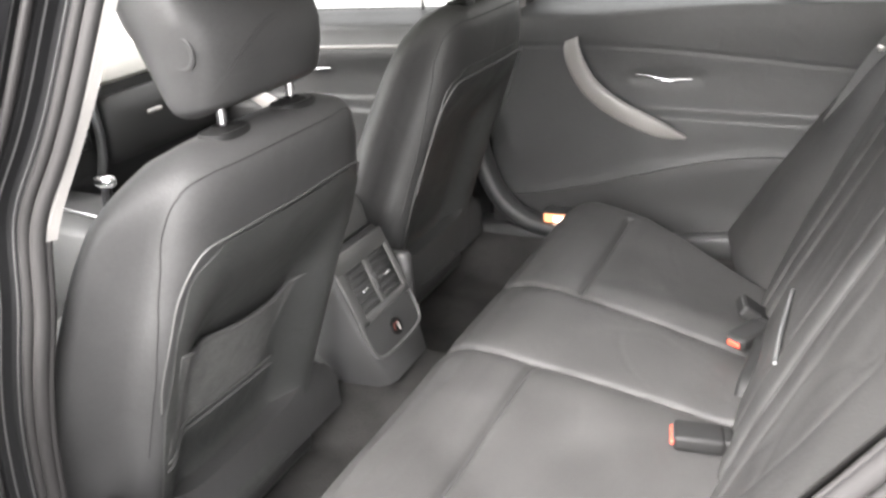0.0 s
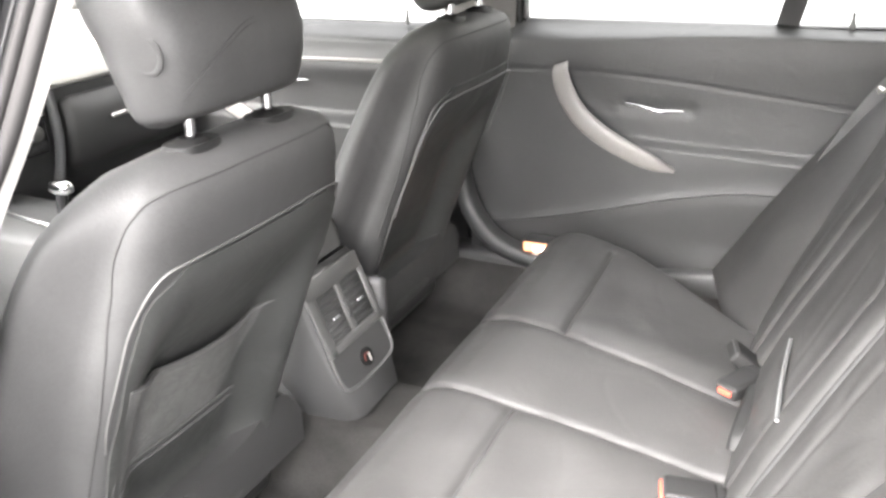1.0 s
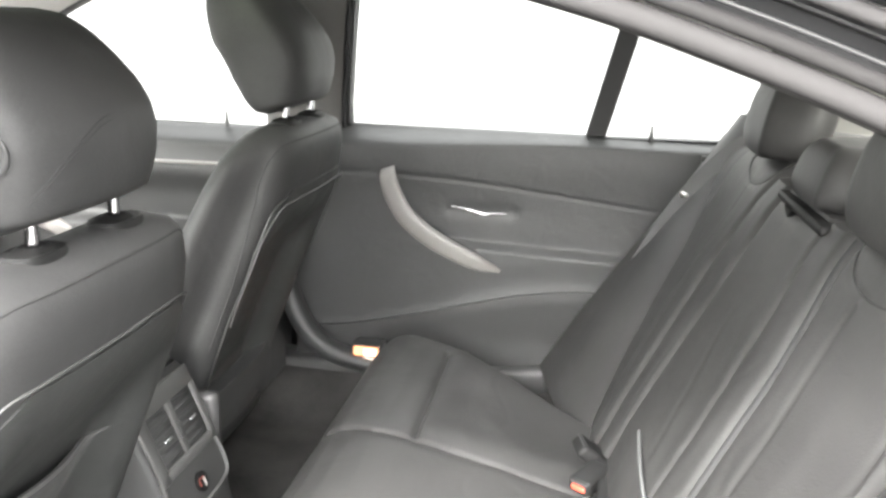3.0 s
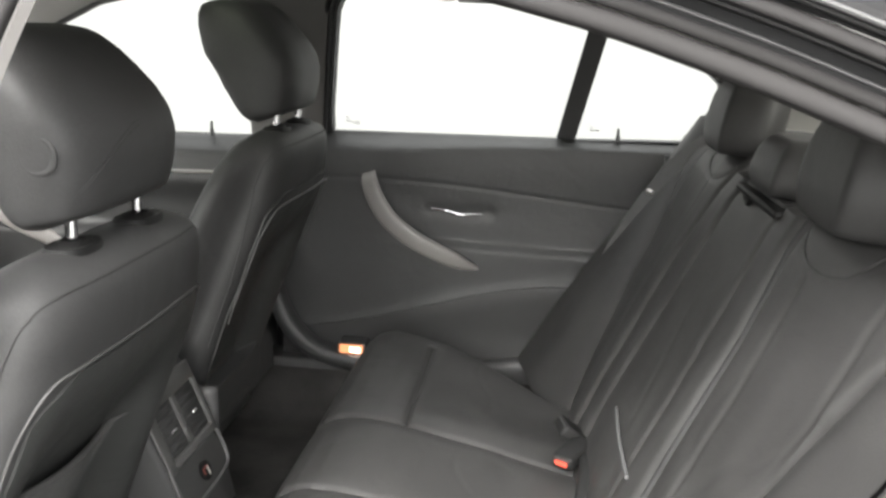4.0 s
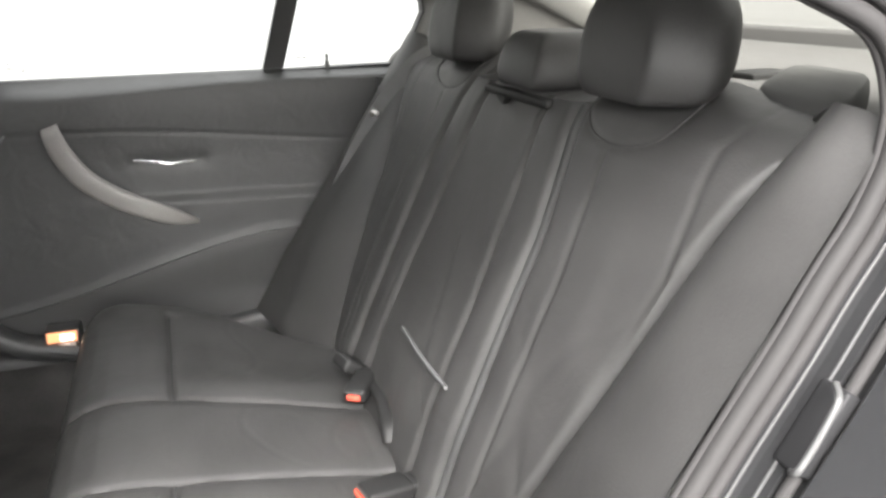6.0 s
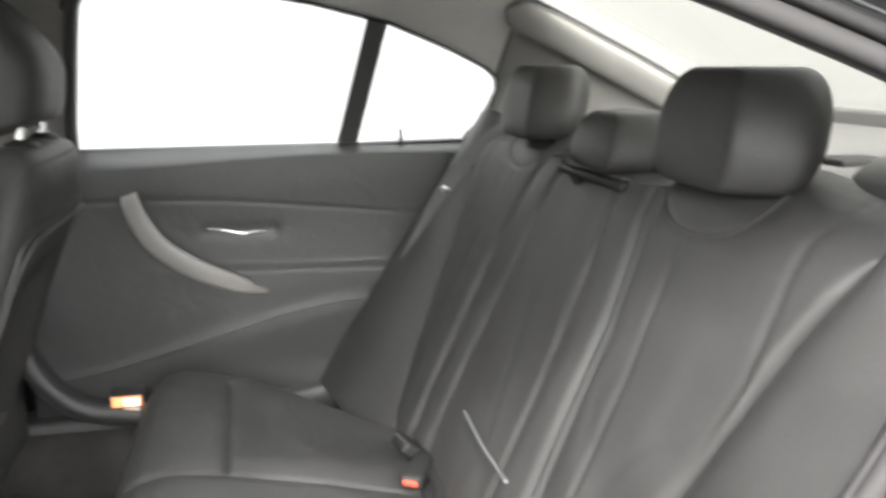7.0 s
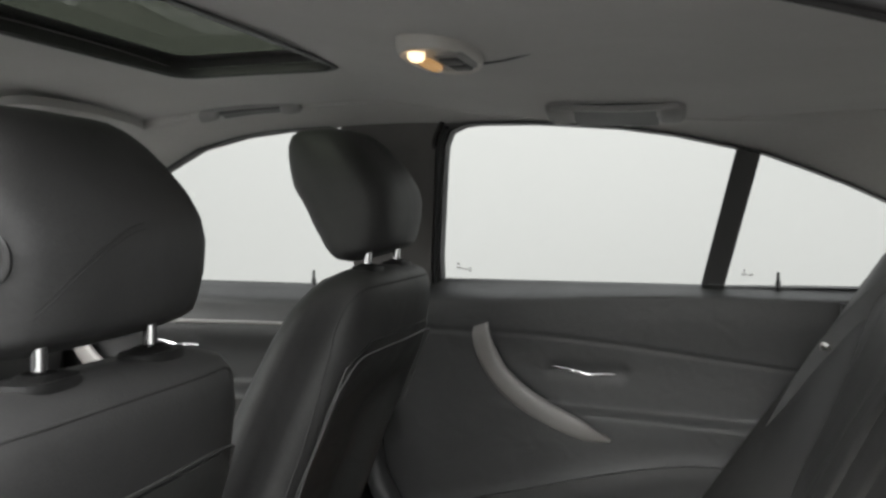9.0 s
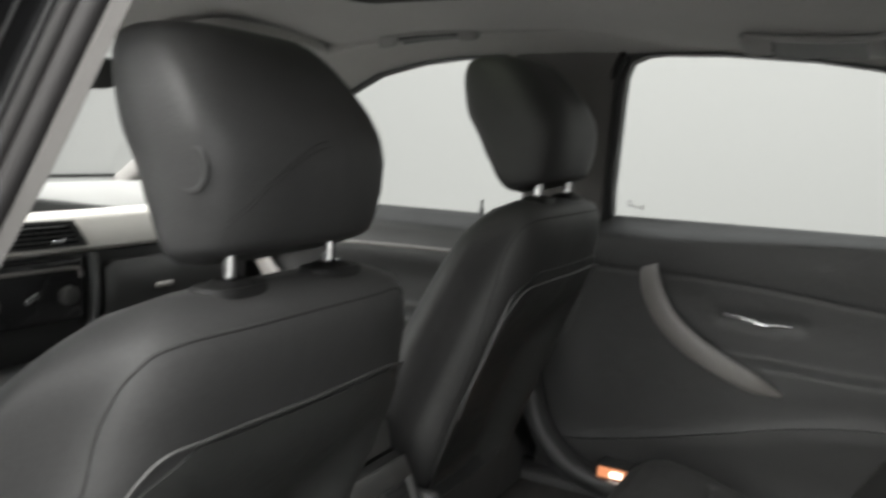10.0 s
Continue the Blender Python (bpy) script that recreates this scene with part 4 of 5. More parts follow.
def on_head(y, z, off=0.0):
    xf, xr, w = along(HEAD, z)
    k = min(abs(y) / w, 0.99)
    return Vector((xr - 0.058 + 0.058 * (1 - k ** HP) ** (1 / HP) + off, SEAT_Y + 0.012 + y, z))


for d in (0.0, -0.0055):
    part("seam", sweep(curve([on_head(y, z + d, 0.0004) for y, z in ((-0.104, 1.012), (-0.092, 1.028), (-0.078, 1.043), (-0.055, 1.060), (-0.020, 1.076), (0.0, 1.080))], 20), disc(0.0006, 6)), SEAM, headrest, "stitched seam")
part("button", loft([[Vector((0.012 + 0.25 * o + r * a, SEAT_Y + 0.012 - 0.119 - o, 1.054 + r * b)) for a, b in rounded(1, 1.05, 2.2, 32)] for o, r in ((-0.012, 0.020), (0.0005, 0.020), (0.0016, 0.0180), (0.0010, 0.0150), (-0.0010, 0.0120), (-0.0005, 0.004))]), LEATHER, headrest, "black adjusting button")


def seat_base(u, v):
    x, y = -0.72 + 0.60 * u, -0.25 + 0.50 * v
    e = max(abs(2 * v - 1), 1 - u * 4, 0)
    return Vector((x, SEAT_Y + y, 0.47 - 0.05 * u + 0.035 * bump(abs(y), 0.20, 0.06) - 0.05 * e ** 8))


part("cushion", slab(seat_base, 30, 30, lambda p: Vector((p.x, p.y, 0.33))), LEATHER, seat, "black leather seat cushion")
part("base", block(-0.66, -0.16, SEAT_Y - 0.21, SEAT_Y + 0.21, 0.25, 0.345, 0.02), HARD, seat, "dark seat base and runners")
part("recliner_cover", turned(block(-0.20, -0.05, SEAT_Y - 0.262, SEAT_Y - 0.235, 0.36, 0.50, 0.012), Matrix.Identity(4)), HARD, seat)
other = copy_thing(seat, pose(-0.275, 0.362, 0.284))
for ob in other.children_recursive:
    if ob.name.startswith("piping"):
        ob.location += Vector((0.007, -0.014, -0.020))
for ob in list(other.children_recursive):
    if ob.name.startswith(("button", "pocket_hem", "pocket_bar", "net_pocket")) or (ob.name.startswith("seam") and ob.parent.name.startswith("headrest")):
        bpy.data.objects.remove(ob)
seat.location += Vector((0.008, -0.006, -0.003))
for top, k, at in ((seat, 0.95, 1.075), (other, 1.03, 1.182)):
    for ob in top.children:
        if ob.name.startswith("headrest"):
            ob.scale.z = k
            ob.location.z += at * (1 - k) - (0.009 if top is seat else 0)
            if top is other:
                ob.scale.x = 1.055
                ob.location.x -= 0.0028

# ---- rear seat ----
def bench_edge(x):
    """Half the cushion's width; the wheel housings narrow it towards the rear."""
    return along([(0.10, 0.54), (0.13, 0.57), (0.18, 0.58), (0.30, 0.545), (0.45, 0.46), (0.62, 0.37)], x)[0]


def cushion_z(x, y):
    z = along([(0.10, 0.452), (0.115, 0.476), (0.14, 0.492), (0.17, 0.4985), (0.21, 0.498), (0.30, 0.484), (0.42, 0.460), (0.55, 0.432), (0.66, 0.420)], x)[0]
    a = abs(y)
    z -= 0.014 * bump(a, 0.335, 0.11) * step(x, 0.24, 0.34)
    z += 0.003 * bump(a, 0.17, 0.035) * step(x, 0.16, 0.28)
    sy = 0.122 - 0.02 * step(x, 0.2, 0.6)
    z -= 0.007 * bump(a, sy, 0.0055) + 0.004 * bump(a, sy, 0.02)
    if a > sy:
        z -= (0.006 * bump(x, 0.267 - 0.012 * (a - 0.3), 0.0045) + 0.004 * bump(x, 0.267, 0.016)) * step(0.505 - a, 0.0, 0.02) * step(a, sy, sy + 0.016)
    z += 0.0015 * noise.noise(Vector((x * 22, y * 15, 3))) + 0.003 * noise.noise(Vector((x * 7, y * 6, 5)))
    crease = noise.noise(Vector((x * 8 + 3, y * 4.5, 1)))
    z -= 0.0005 * bump(crease, 0.0, 0.05) * bump(x, 0.43, 0.14)
    e = bench_edge(x)
    z -= 0.05 * step(a, e - 0.035, e) ** 2
    return z


def cushion_top(u, v):
    x = 0.10 + 0.54 * u
    e = bench_edge(x)
    y = -e + 2 * e * v
    return Vector((x, y, cushion_z(x, y)))


bench = thing("rear_bench", (0.40, 0, 0.24), "black leather rear bench with three headrests", "car seat")
part("cushion", slab(cushion_top, 150, 260, lambda p: Vector((0.145 + (p.x - 0.10) * 0.9, p.y, 0.27))), SEAT_LEATHER, bench, "black leather bench cushion with stitched seams")
for s in (-1, 1):
    pts = [(x, s * (0.122 - 0.02 * step(x, 0.2, 0.6))) for x in (0.12, 0.15, 0.19, 0.25, 0.32, 0.42, 0.52, 0.6)]
    part("seam", sweep(curve([Vector((x, y, cushion_z(x, y) + 0.0008)) for x, y in pts], 60), disc(0.0016, 6)), SEAM, bench)
    pts = [(0.267 - 0.012 * (a - 0.3), s * a) for a in (0.125, 0.18, 0.25, 0.32, 0.40, 0.46, 0.495)]
    part("seam", sweep(curve([Vector((x, y, cushion_z(x, y) + 0.0008)) for x, y in pts], 40), disc(0.0016, 6)), SEAM, bench)


def seatback_x(z):
    return along([(0.36, 0.560), (0.44, 0.575), (0.55, 0.617), (0.65, 0.662), (0.76, 0.712), (0.86, 0.757), (0.92, 0.784), (0.955, 0.806), (0.985, 0.845), (0.997, 0.872)], z)[0]


def back_edge(z):
    return along([(0.36, 0.37), (0.42, 0.39), (0.50, 0.415), (0.61, 0.448), (0.75, 0.49), (0.86, 0.525), (0.943, 0.565), (0.99, 0.588)], z)[0]


def seatback(y, z):
    """The face of the rear backrest: bolsters, insert seams, the bib under each headrest."""
    a = abs(y)
    x = seatback_x(z)
    gap = along([(0.36, 0.255), (0.586, 0.245), (0.80, 0.232), (0.93, 0.195), (0.99, 0.18)], z)[0]
    mid = along([(0.36, 0.15), (0.68, 0.138), (0.93, 0.105), (0.99, 0.10)], z)[0]
    ins = along([(0.36, 0.33), (0.77, 0.318), (0.92, 0.297), (0.99, 0.29)], z)[0]
    outs = along([(0.36, 0.40), (0.69, 0.452), (0.83, 0.487), (0.90, 0.482), (0.99, 0.47)], z)[0]
    x -= 0.006 * bump(a, (gap + ins) / 2, 0.05) * step(0.95 - z, 0, 0.2) + 0.018 * step(a, outs - 0.01, outs + 0.05) * step(0.97 - z, 0, 0.2)
    x -= 0.0045 * bump(a, (gap + mid) / 2 - 0.008, 0.040)
    x += 0.003 * bump(a, ins, 0.005) * step(0.93 - z, 0, 0.02) + 0.003 * bump(a, outs, 0.006)
    x += 0.011 * bump(a, mid, 0.0065)
    x += (0.045 if y < 0 else 0.018) * bump(a, gap, 0.012 if y < 0 else 0.0085)
    b = math.hypot((a - 0.303) / 0.096, (z - 0.968) / 0.043)
    x += 0.0025 * bump(b, 1.0, 0.06) - 0.005 * (b < 1) * (1 - b)
    x += 0.0018 * noise.noise(Vector((y * 14, z * 9, 7))) + 0.004 * noise.noise(Vector((y * 5, z * 4, 2)))
    x += 0.002 * bump(noise.noise(Vector((y * 7, z * 4, 5))), 0.0, 0.06) * bump(z, 0.62, 0.16)
    e = back_edge(z)
    x += 0.045 * step(a, e - 0.03, e) ** 2
    return x


def back_piece(y0, y1, z0, z1, nu, nv):
    def f(u, v):
        z = z0 + (z1 - z0) * v
        lo = y0 if not callable(y0) else y0(z)
        hi = y1 if not callable(y1) else y1(z)
        y = lo + (hi - lo) * u
        return Vector((seatback(y, z), y, z - 0.016 * step(abs(y), 0.26, 0.50) * step(z, 0.93, 0.997)))
    return slab(f, nu, nv, lambda p: Vector((p.x + 0.075 - 0.05 * step(p.z, 0.9, 0.99), p.y, p.z + 0.004)))


def gap_y(z):
    return along([(0.36, 0.255), (0.586, 0.245), (0.80, 0.232), (0.93, 0.195), (0.99, 0.18)], z)[0]


part("backrest", back_piece(lambda z: -back_edge(z), lambda z: -gap_y(z) - 0.004, 0.37, 0.997, 70, 130), SEAT_LEATHER, bench, "black leather side backrest")
centre = part("centre_backrest", back_piece(lambda z: -gap_y(z) + 0.004, lambda z: gap_y(z) - 0.001, 0.37, 0.955, 90, 130), SEAT_LEATHER, bench, "black leather centre backrest with fold-down armrest")
part("backrest", back_piece(lambda z: gap_y(z) + 0.001, back_edge, 0.37, 0.997, 70, 130), SEAT_LEATHER, bench, "black leather side backrest")
# Dark tube laid in the split; its colour stands in for the gap's shade.
split = [(seatback(-gap_y(z) - 0.03, z) / 2 + seatback(-gap_y(z) + 0.03, z) / 2 + 0.013, -gap_y(z), z) for z in [0.40 + 0.55 * k / 20 for k in range(21)]]
part("split_shade", tube(split, 0.0095, 60, 12), SEAM, bench, "dark tube put in as the shade of the backrest split")
part("armrest_edge", tube([(0.628, 0.047, 0.583), (0.624, -0.07, 0.584), (0.625, -0.180, 0.588)], 0.0030, 16, 10), TRIM_TOP, centre, "pale lower edge of the folded armrest")
part("armrest_slot", block(0.788, 0.812, -0.122, 0.108, 0.939, 0.951, 0.004), BUCKLE_BLACK, centre, "dark slot above the centre panel")
part("catch", prism([Vector((0.786, y, z)) for y, z in ((0.050, 0.941), (0.012, 0.941), (0.024, 0.929), (0.034, 0.932))], (0.012, 0, 0)), BUCKLE_BLACK, centre, "small dark catch", smooth=False)
for s in (-1, 1):
    bib = [(0.206, 0.985), (0.211, 0.956), (0.236, 0.936), (0.27, 0.927), (0.303, 0.925), (0.340, 0.928), (0.375, 0.938), (0.395, 0.956), (0.399, 0.985)]
    part("bib_seam", sweep(curve([Vector((seatback(s * y, z) - 0.0006, s * y, z)) for y, z in bib], 40), disc(0.0011, 6), up=(1, 0, 0)), SEAM, bench, "curved stitched seam")


def crisp(d, hw):
    """A plan outline from x = 0 to d: a flat, creased front panel, full sides and a softly rounded back."""
    f = 0.70 * hw
    half = [(0.0, (f - 0.006) * i / 8) for i in range(9)] + [(0.0016, f - 0.0015)]
    half += [(p.x, p.y) for p in curve([(0.0055, f + 0.002, 0), (0.24 * d, 0.85 * hw, 0), (0.46 * d, 0.97 * hw, 0), (0.64 * d, 0.97 * hw, 0), (0.84 * d, 0.80 * hw, 0), (0.97 * d, 0.42 * hw, 0), (d, 0.0, 0)], 24)]
    return half + [(x, -y) for x, y in half[-2:0:-1]]


def rear_headrest(y, w, z0, z1, x0, depth, name):
    """A cushion with a flat face, creased corners and softly rounded back."""
    rings = []
    n = 28
    for k in range(n + 1):
        f = 0.5 - 0.5 * math.cos(math.pi * k / n)
        z = z0 + (z1 - z0) * f
        r = (1 - abs(2 * f - 1) ** 2.5) ** 0.5
        hw = w * (0.67 + 0.34 * r) + 0.005 - 0.015 * f
        front = x0 + 0.022 * f + 0.016 * (1 - r)
        d = depth * (0.60 + 0.40 * r)
        rings.append([Vector((front + a - 0.004 * math.cos(b / hw * 1.4) * (a < 0.001), y + b, z)) for a, b in crisp(d, hw)])
    return part("headrest", loft(rings), SEAT_LEATHER, bench, name)


rear_headrest(-0.300, 0.116, 0.974, 1.096, 0.775, 0.110, "rounded black leather headrest")
rear_headrest(0.300, 0.116, 0.974, 1.096, 0.775, 0.110, "rounded black leather headrest")
rear_headrest(0.0, 0.105, 0.955, 1.034, 0.790, 0.12, "low centre headrest")
# side bolsters over the wheel housings
for s in (-1, 1):
    C1 = curve([(0.842, 0.588, 0.992), (0.812, 0.566, 0.943), (0.775, 0.527, 0.86), (0.722, 0.492, 0.748), (0.66, 0.450, 0.61), (0.607, 0.417, 0.50), (0.572, 0.392, 0.42), (0.55, 0.38, 0.37)], 60)
    C2 = curve([(0.818, 0.648, 1.0), (0.787, 0.652, 0.947), (0.750, 0.652, 0.888), (0.715, 0.652, 0.832), (0.668, 0.652, 0.757), (0.622, 0.655, 0.69), (0.565, 0.660, 0.60), (0.505, 0.668, 0.50), (0.45, 0.675, 0.40)], 60)

    def bolster(u, v, s=s):
        i = min(int(u * 60), 59)
        f = u * 60 - i
        a, b = C1[i].lerp(C1[i + 1], f) + Vector((0.012, -0.020, 0.0)), C2[i].lerp(C2[i + 1], f) + Vector((0, 0.003, 0))
        p = a.lerp(b, v)
        h = 0.024 * math.sin(math.pi * min(1, v ** 0.75)) ** (0.7 if v < 0.397 else 1.15)
        p += Vector((-0.85, -0.25, 0.45)) * h
        p += Vector((-1, 0, 0.5)) * (0.002 * noise.noise(Vector((p.x * 12, p.y * 12, p.z * 9))))
        return Vector((p.x, p.y * s, p.z))
    part("side_bolster", slab(bolster, 80, 30, lambda p: Vector((p.x + 0.05, p.y * 0.86, p.z - 0.03))), SEAT_LEATHER, bench, "smooth black leather side bolster")
    part("bolster_backing", loft([[Vector((p.x + a, s * (p.y + b), p.z + c)) for a, b, c in ((0.006, -0.004, -0.006), (0.014, 0.006, 0.0), (0.10, 0.006, -0.05), (0.10, -0.02, -0.06))] for p in C2]), BACK_SHELL, bench, "dark backing beside the bolster")

# ---- seat belts ----
def buckle(x, y, z, yaw, lean, stalk, label, half=0.023, button=0.019, group="belt buckles"):
    b = thing("belt_buckle", (x, y, z), label, "belt buckle", group)
    m = Matrix.Translation((x, y, z)) @ Euler((0, radians(lean), radians(yaw))).to_matrix().to_4x4()
    part("body", turned(block(-0.036, 0.034, -half, half, -0.012, 0.013, 0.007, 4), m), BUCKLE_BLACK, b, "black plastic buckle body")
    part("tongue_slot", turned(block(-0.0372, -0.0355, -0.75 * half, 0.75 * half, 0.0065, 0.0085, 0), m), HARD, b, "narrow slot for the belt tongue", smooth=False)
    if button:
        part("release_button", turned(block(-0.0400, -0.0340, -button, button, -0.005, 0.004, 0.002), m), RED, b, "red release button")
    part("collar", turned(block(0.030, 0.046, -0.8 * half, 0.8 * half, -0.010, 0.011, 0.005, 3), m), BUCKLE_BLACK, b, "ribbed plastic neck")
    part("stalk", sweep(curve(stalk, 14), rounded(0.017, 0.009, 3, 12)), BUCKLE_BLACK, b, "black webbing stalk")
    return b


buckle(0.566, 0.098, 0.466, 58, -4, [(0.583, 0.125, 0.462), (0.592, 0.08, 0.466), (0.590, 0.03, 0.468), (0.584, -0.030, 0.460), (0.582, -0.05, 0.44)], "black belt buckle with small red button lying in the seat crease", 0.020, 0.012)
buckle(0.570, 0.162, 0.470, 14, 38, [(0.597, 0.168, 0.446), (0.605, 0.17, 0.437), (0.612, 0.17, 0.425)], "black belt buckle standing upright in the seat crease", 0.026, 0.0)
buckle(0.537, -0.185, 0.452, 12, 4, [(0.585, -0.173, 0.449), (0.61, -0.17, 0.445), (0.635, -0.165, 0.435)], "black belt buckle with a red release button on the bench")
belt = thing("seat_belt", (0.60, 0.60, 0.42), "black rear seat belt hanging beside the backrest", "seat belt")
line = curve([(0.885, 0.520, 0.962), (0.838, 0.527, 0.962), (0.79, 0.54, 0.93), (0.722, 0.565, 0.838), (0.672, 0.59, 0.74), (0.628, 0.607, 0.64), (0.59, 0.615, 0.55), (0.565, 0.615, 0.47)], 50)
rings = []
for i, p in enumerate(line):
    t = (line[min(i + 1, 50)] - line[max(i - 1, 0)]).normalized()
    n = Vector((-0.55, -0.75, 0.35))
    n = (n - t * n.dot(t)).normalized()
    w = t.cross(n)
    rings.append([p + w * a + n * b for a, b in ((-0.024, -0.0008), (0.024, -0.0008), (0.024, 0.0008), (-0.024, 0.0008))])
part("webbing", loft(rings), WEBBING, belt, "black belt webbing")
part("belt_stop", tube([(0.719, 0.542, 0.848), (0.712, 0.556, 0.850), (0.714, 0.572, 0.842), (0.722, 0.588, 0.828)], 0.0042, 12, 8), SATIN, belt, "pale belt guide clip")

# ---- centre console ----
console = thing("centre_console", (-0.30, 0, 0.33), "black centre console with rear air vents and socket", "console")
TL = Vector((-0.128, 0.002, 0.592))
DOWN = Vector((0.375, 0, -0.927)).normalized()
NORM = Vector((0.927, 0, 0.375))
NORM.normalize()


def face(y, d, off=0.0):
    """A point on the console's leaning rear face: y across, d metres down it."""
    return TL + DOWN * d + Vector((0, y, 0)) + NORM * off


def slanted(y0, y1, d0, d1, o0, o1, r=0.003, seg=2):
    bm = block(-(d1 - d0) / 2, (d1 - d0) / 2, y0, y1, o0, o1, r, seg)
    m = Matrix((DOWN, Vector((0, 1, 0)), NORM)).transposed().to_4x4()
    return turned(bm, Matrix.Translation(TL + DOWN * (d0 + d1) / 2) @ m)


rings = []
for d, w, dep in ((-0.012, 0.088, 0.09), (-0.002, 0.095, 0.10), (0.06, 0.096, 0.12), (0.16, 0.094, 0.12), (0.214, 0.086, 0.10), (0.262, 0.072, 0.12)):
    rings.append([face(y, d, o) for y, o in ((-w, -0.012), (-w + 0.012, 0.0), (w - 0.012, 0.0), (w, -0.012), (w, -dep), (-w, -dep))])
part("housing", loft(rings), HARD, console, "black console housing")
body_rings = []
for x, w, z0, z1 in ((-1.0, 0.10, 0.3, 0.60), (-0.60, 0.10, 0.3, 0.585), (-0.40, 0.095, 0.3, 0.58), (-0.18, 0.078, 0.3, 0.575), (-0.12, 0.070, 0.3, 0.50), (-0.06, 0.066, 0.3, 0.36)):
    body_rings.append([Vector((x, y, z)) for y, z in ((-w, z0), (w, z0), (w, z1 - 0.015), (w - 0.015, z1), (-w + 0.015, z1), (-w, z1 - 0.015))])
part("tunnel_cover", loft(body_rings), TRIM, console, "black console side")
lid = part("arm_rest", loft([[Vector((x0 + (x1 - x0) * (0.5 + 0.5 * a), 0.086 * b, z)) for a, b in rounded(1, 1, 9, 44)]
                            for z, x0, x1 in ((0.604, -0.45, -0.142), (0.609, -0.46, -0.134), (0.640, -0.46, -0.140), (0.668, -0.45, -0.156), (0.682, -0.43, -0.180))]), PLATE, console, "grey padded armrest lid")
part("latch", block(-0.172, -0.152, -0.060, -0.036, 0.664, 0.680, 0.005), CHROME, lid, "chrome lid latch")
part("face_plate", mesh_join(slanted(-0.090, 0.090, 0.0, 0.034, 0, 0.006), slanted(-0.090, -0.064, 0.030, 0.140, 0, 0.006), slanted(0.076, 0.092, 0.030, 0.140, 0, 0.006),
                             slanted(-0.088, 0.090, 0.122, 0.139, 0, 0.006), slanted(-0.002, 0.014, 0.032, 0.124, -0.002, 0.004, 0.002)), PLATE, console, "satin grey vent plate")
rim = [(-0.088, 0.13), (-0.0885, 0.160), (-0.087, 0.184), (-0.076, 0.203), (-0.040, 0.210), (0.002, 0.211), (0.044, 0.210), (0.078, 0.203), (0.089, 0.184), (0.0905, 0.160), (0.090, 0.13)]
part("panel_rim", sweep(curve([face(y, d, 0.001) for y, d in rim], 60), rounded(0.0030, 0.004, 3, 10), up=NORM), PLATE, console, "satin grey rim")
for c in (-0.0345, 0.0465):
    vent = part("vent", slanted(c - 0.032, c + 0.032, 0.032, 0.124, -0.014, -0.009, 0.001), BUCKLE_BLACK, console, "dark vent recess")
    for i in range(6):
        part("slat", slanted(c - 0.0305, c + 0.0305, 0.037 + i * 0.0148, 0.0435 + i * 0.0148, -0.005, 0.001, 0.001, 1), HARD, vent)
    part("tab", slanted(c - 0.010, c + 0.010, 0.0800, 0.0850, 0.000, 0.009, 0.002), CHROME, vent, "chrome vent tab")
part("wheel", loft([[face(o, 0.083 + 0.016 * math.sin(t), 0.002 + 0.008 * math.cos(t)) for t in [k * math.pi / 10 for k in range(20)]] for o in (0.001, 0.011)]), HARD, console, "ribbed thumb wheel")
socket = part("socket_panel", loft([[face(0.001 + y, 0.173 + d, o) for d, y in rounded(0.036 - k, 0.084 - k, 5, 40)] for o, k in ((-0.006, 0.0), (0.0015, 0.0), (0.002, 0.002))]), HARD, console, "black socket panel")
part("socket_cap", loft([[face(0.002 + r * math.cos(t), 0.178 + r * math.sin(t), o) for t in [k * math.pi / 10 for k in range(20)]] for r, o in ((0.017, 0.001), (0.017, 0.006), (0.015, 0.007), (0.004, 0.007))]), BUCKLE_BLACK, socket, "round black socket cap")
for y0, y1, d0, d1, mat in ((-0.010, -0.007, 0.172, 0.182, DULL_RED), (-0.007, 0.006, 0.170, 0.1725, DULL_RED), (0.004, 0.0075, 0.172, 0.188, PALE_PLASTIC)):
    part("socket_mark", slanted(y0, y1, d0, d1, 0.007, 0.0080, 0), mat, socket, "small red and white mark")
sel = part("gear_selector", tube([(-0.755, 0.0, 0.59), (-0.75, 0.0, 0.63), (-0.745, 0.0, 0.66)], 0.012, 10, 12), BLACK_GLOSS, console, "black gear selector")
part("knob", loft([[Vector((-0.745 + 0.030 * k * a, 0.0 + 0.015 * k * b, z)) for a, b in rounded(1, 1, 2.6, 24)] for z, k in ((0.655, 0.6), (0.661, 0.95), (0.672, 1.0), (0.679, 0.85), (0.682, 0.5))]), CHROME, sel, "chrome selector top")
part("chrome_trim", tube([(-0.80, -0.085, 0.635), (-0.62, -0.088, 0.618), (-0.50, -0.088, 0.606)], 0.005, 12, 8), CHROME, console, "chrome console edge")
part("rotary_knob", loft([[Vector((-0.56 + r * math.cos(t), -0.03 + r * math.sin(t), z)) for t in [k * math.pi / 12 for k in range(24)]] for z, r in ((0.585, 0.026), (0.618, 0.025), (0.622, 0.021))]), SATIN, console, "satin rotary knob")

# ---- dashboard ----
dash = thing("dashboard", (-1.15, 0, 0.5), "dark dashboard with a pale cream trim panel", "dashboard")


def hood_z(y):
    """The edge of the centre hood, highest over the middle vents and running out towards the door."""
    return 0.932 - 0.033 * min(1.0, max(0.0, (y - 0.06) / 0.23))


ys_dash = [-0.68 + 1.36 * i / 40 for i in range(41)]
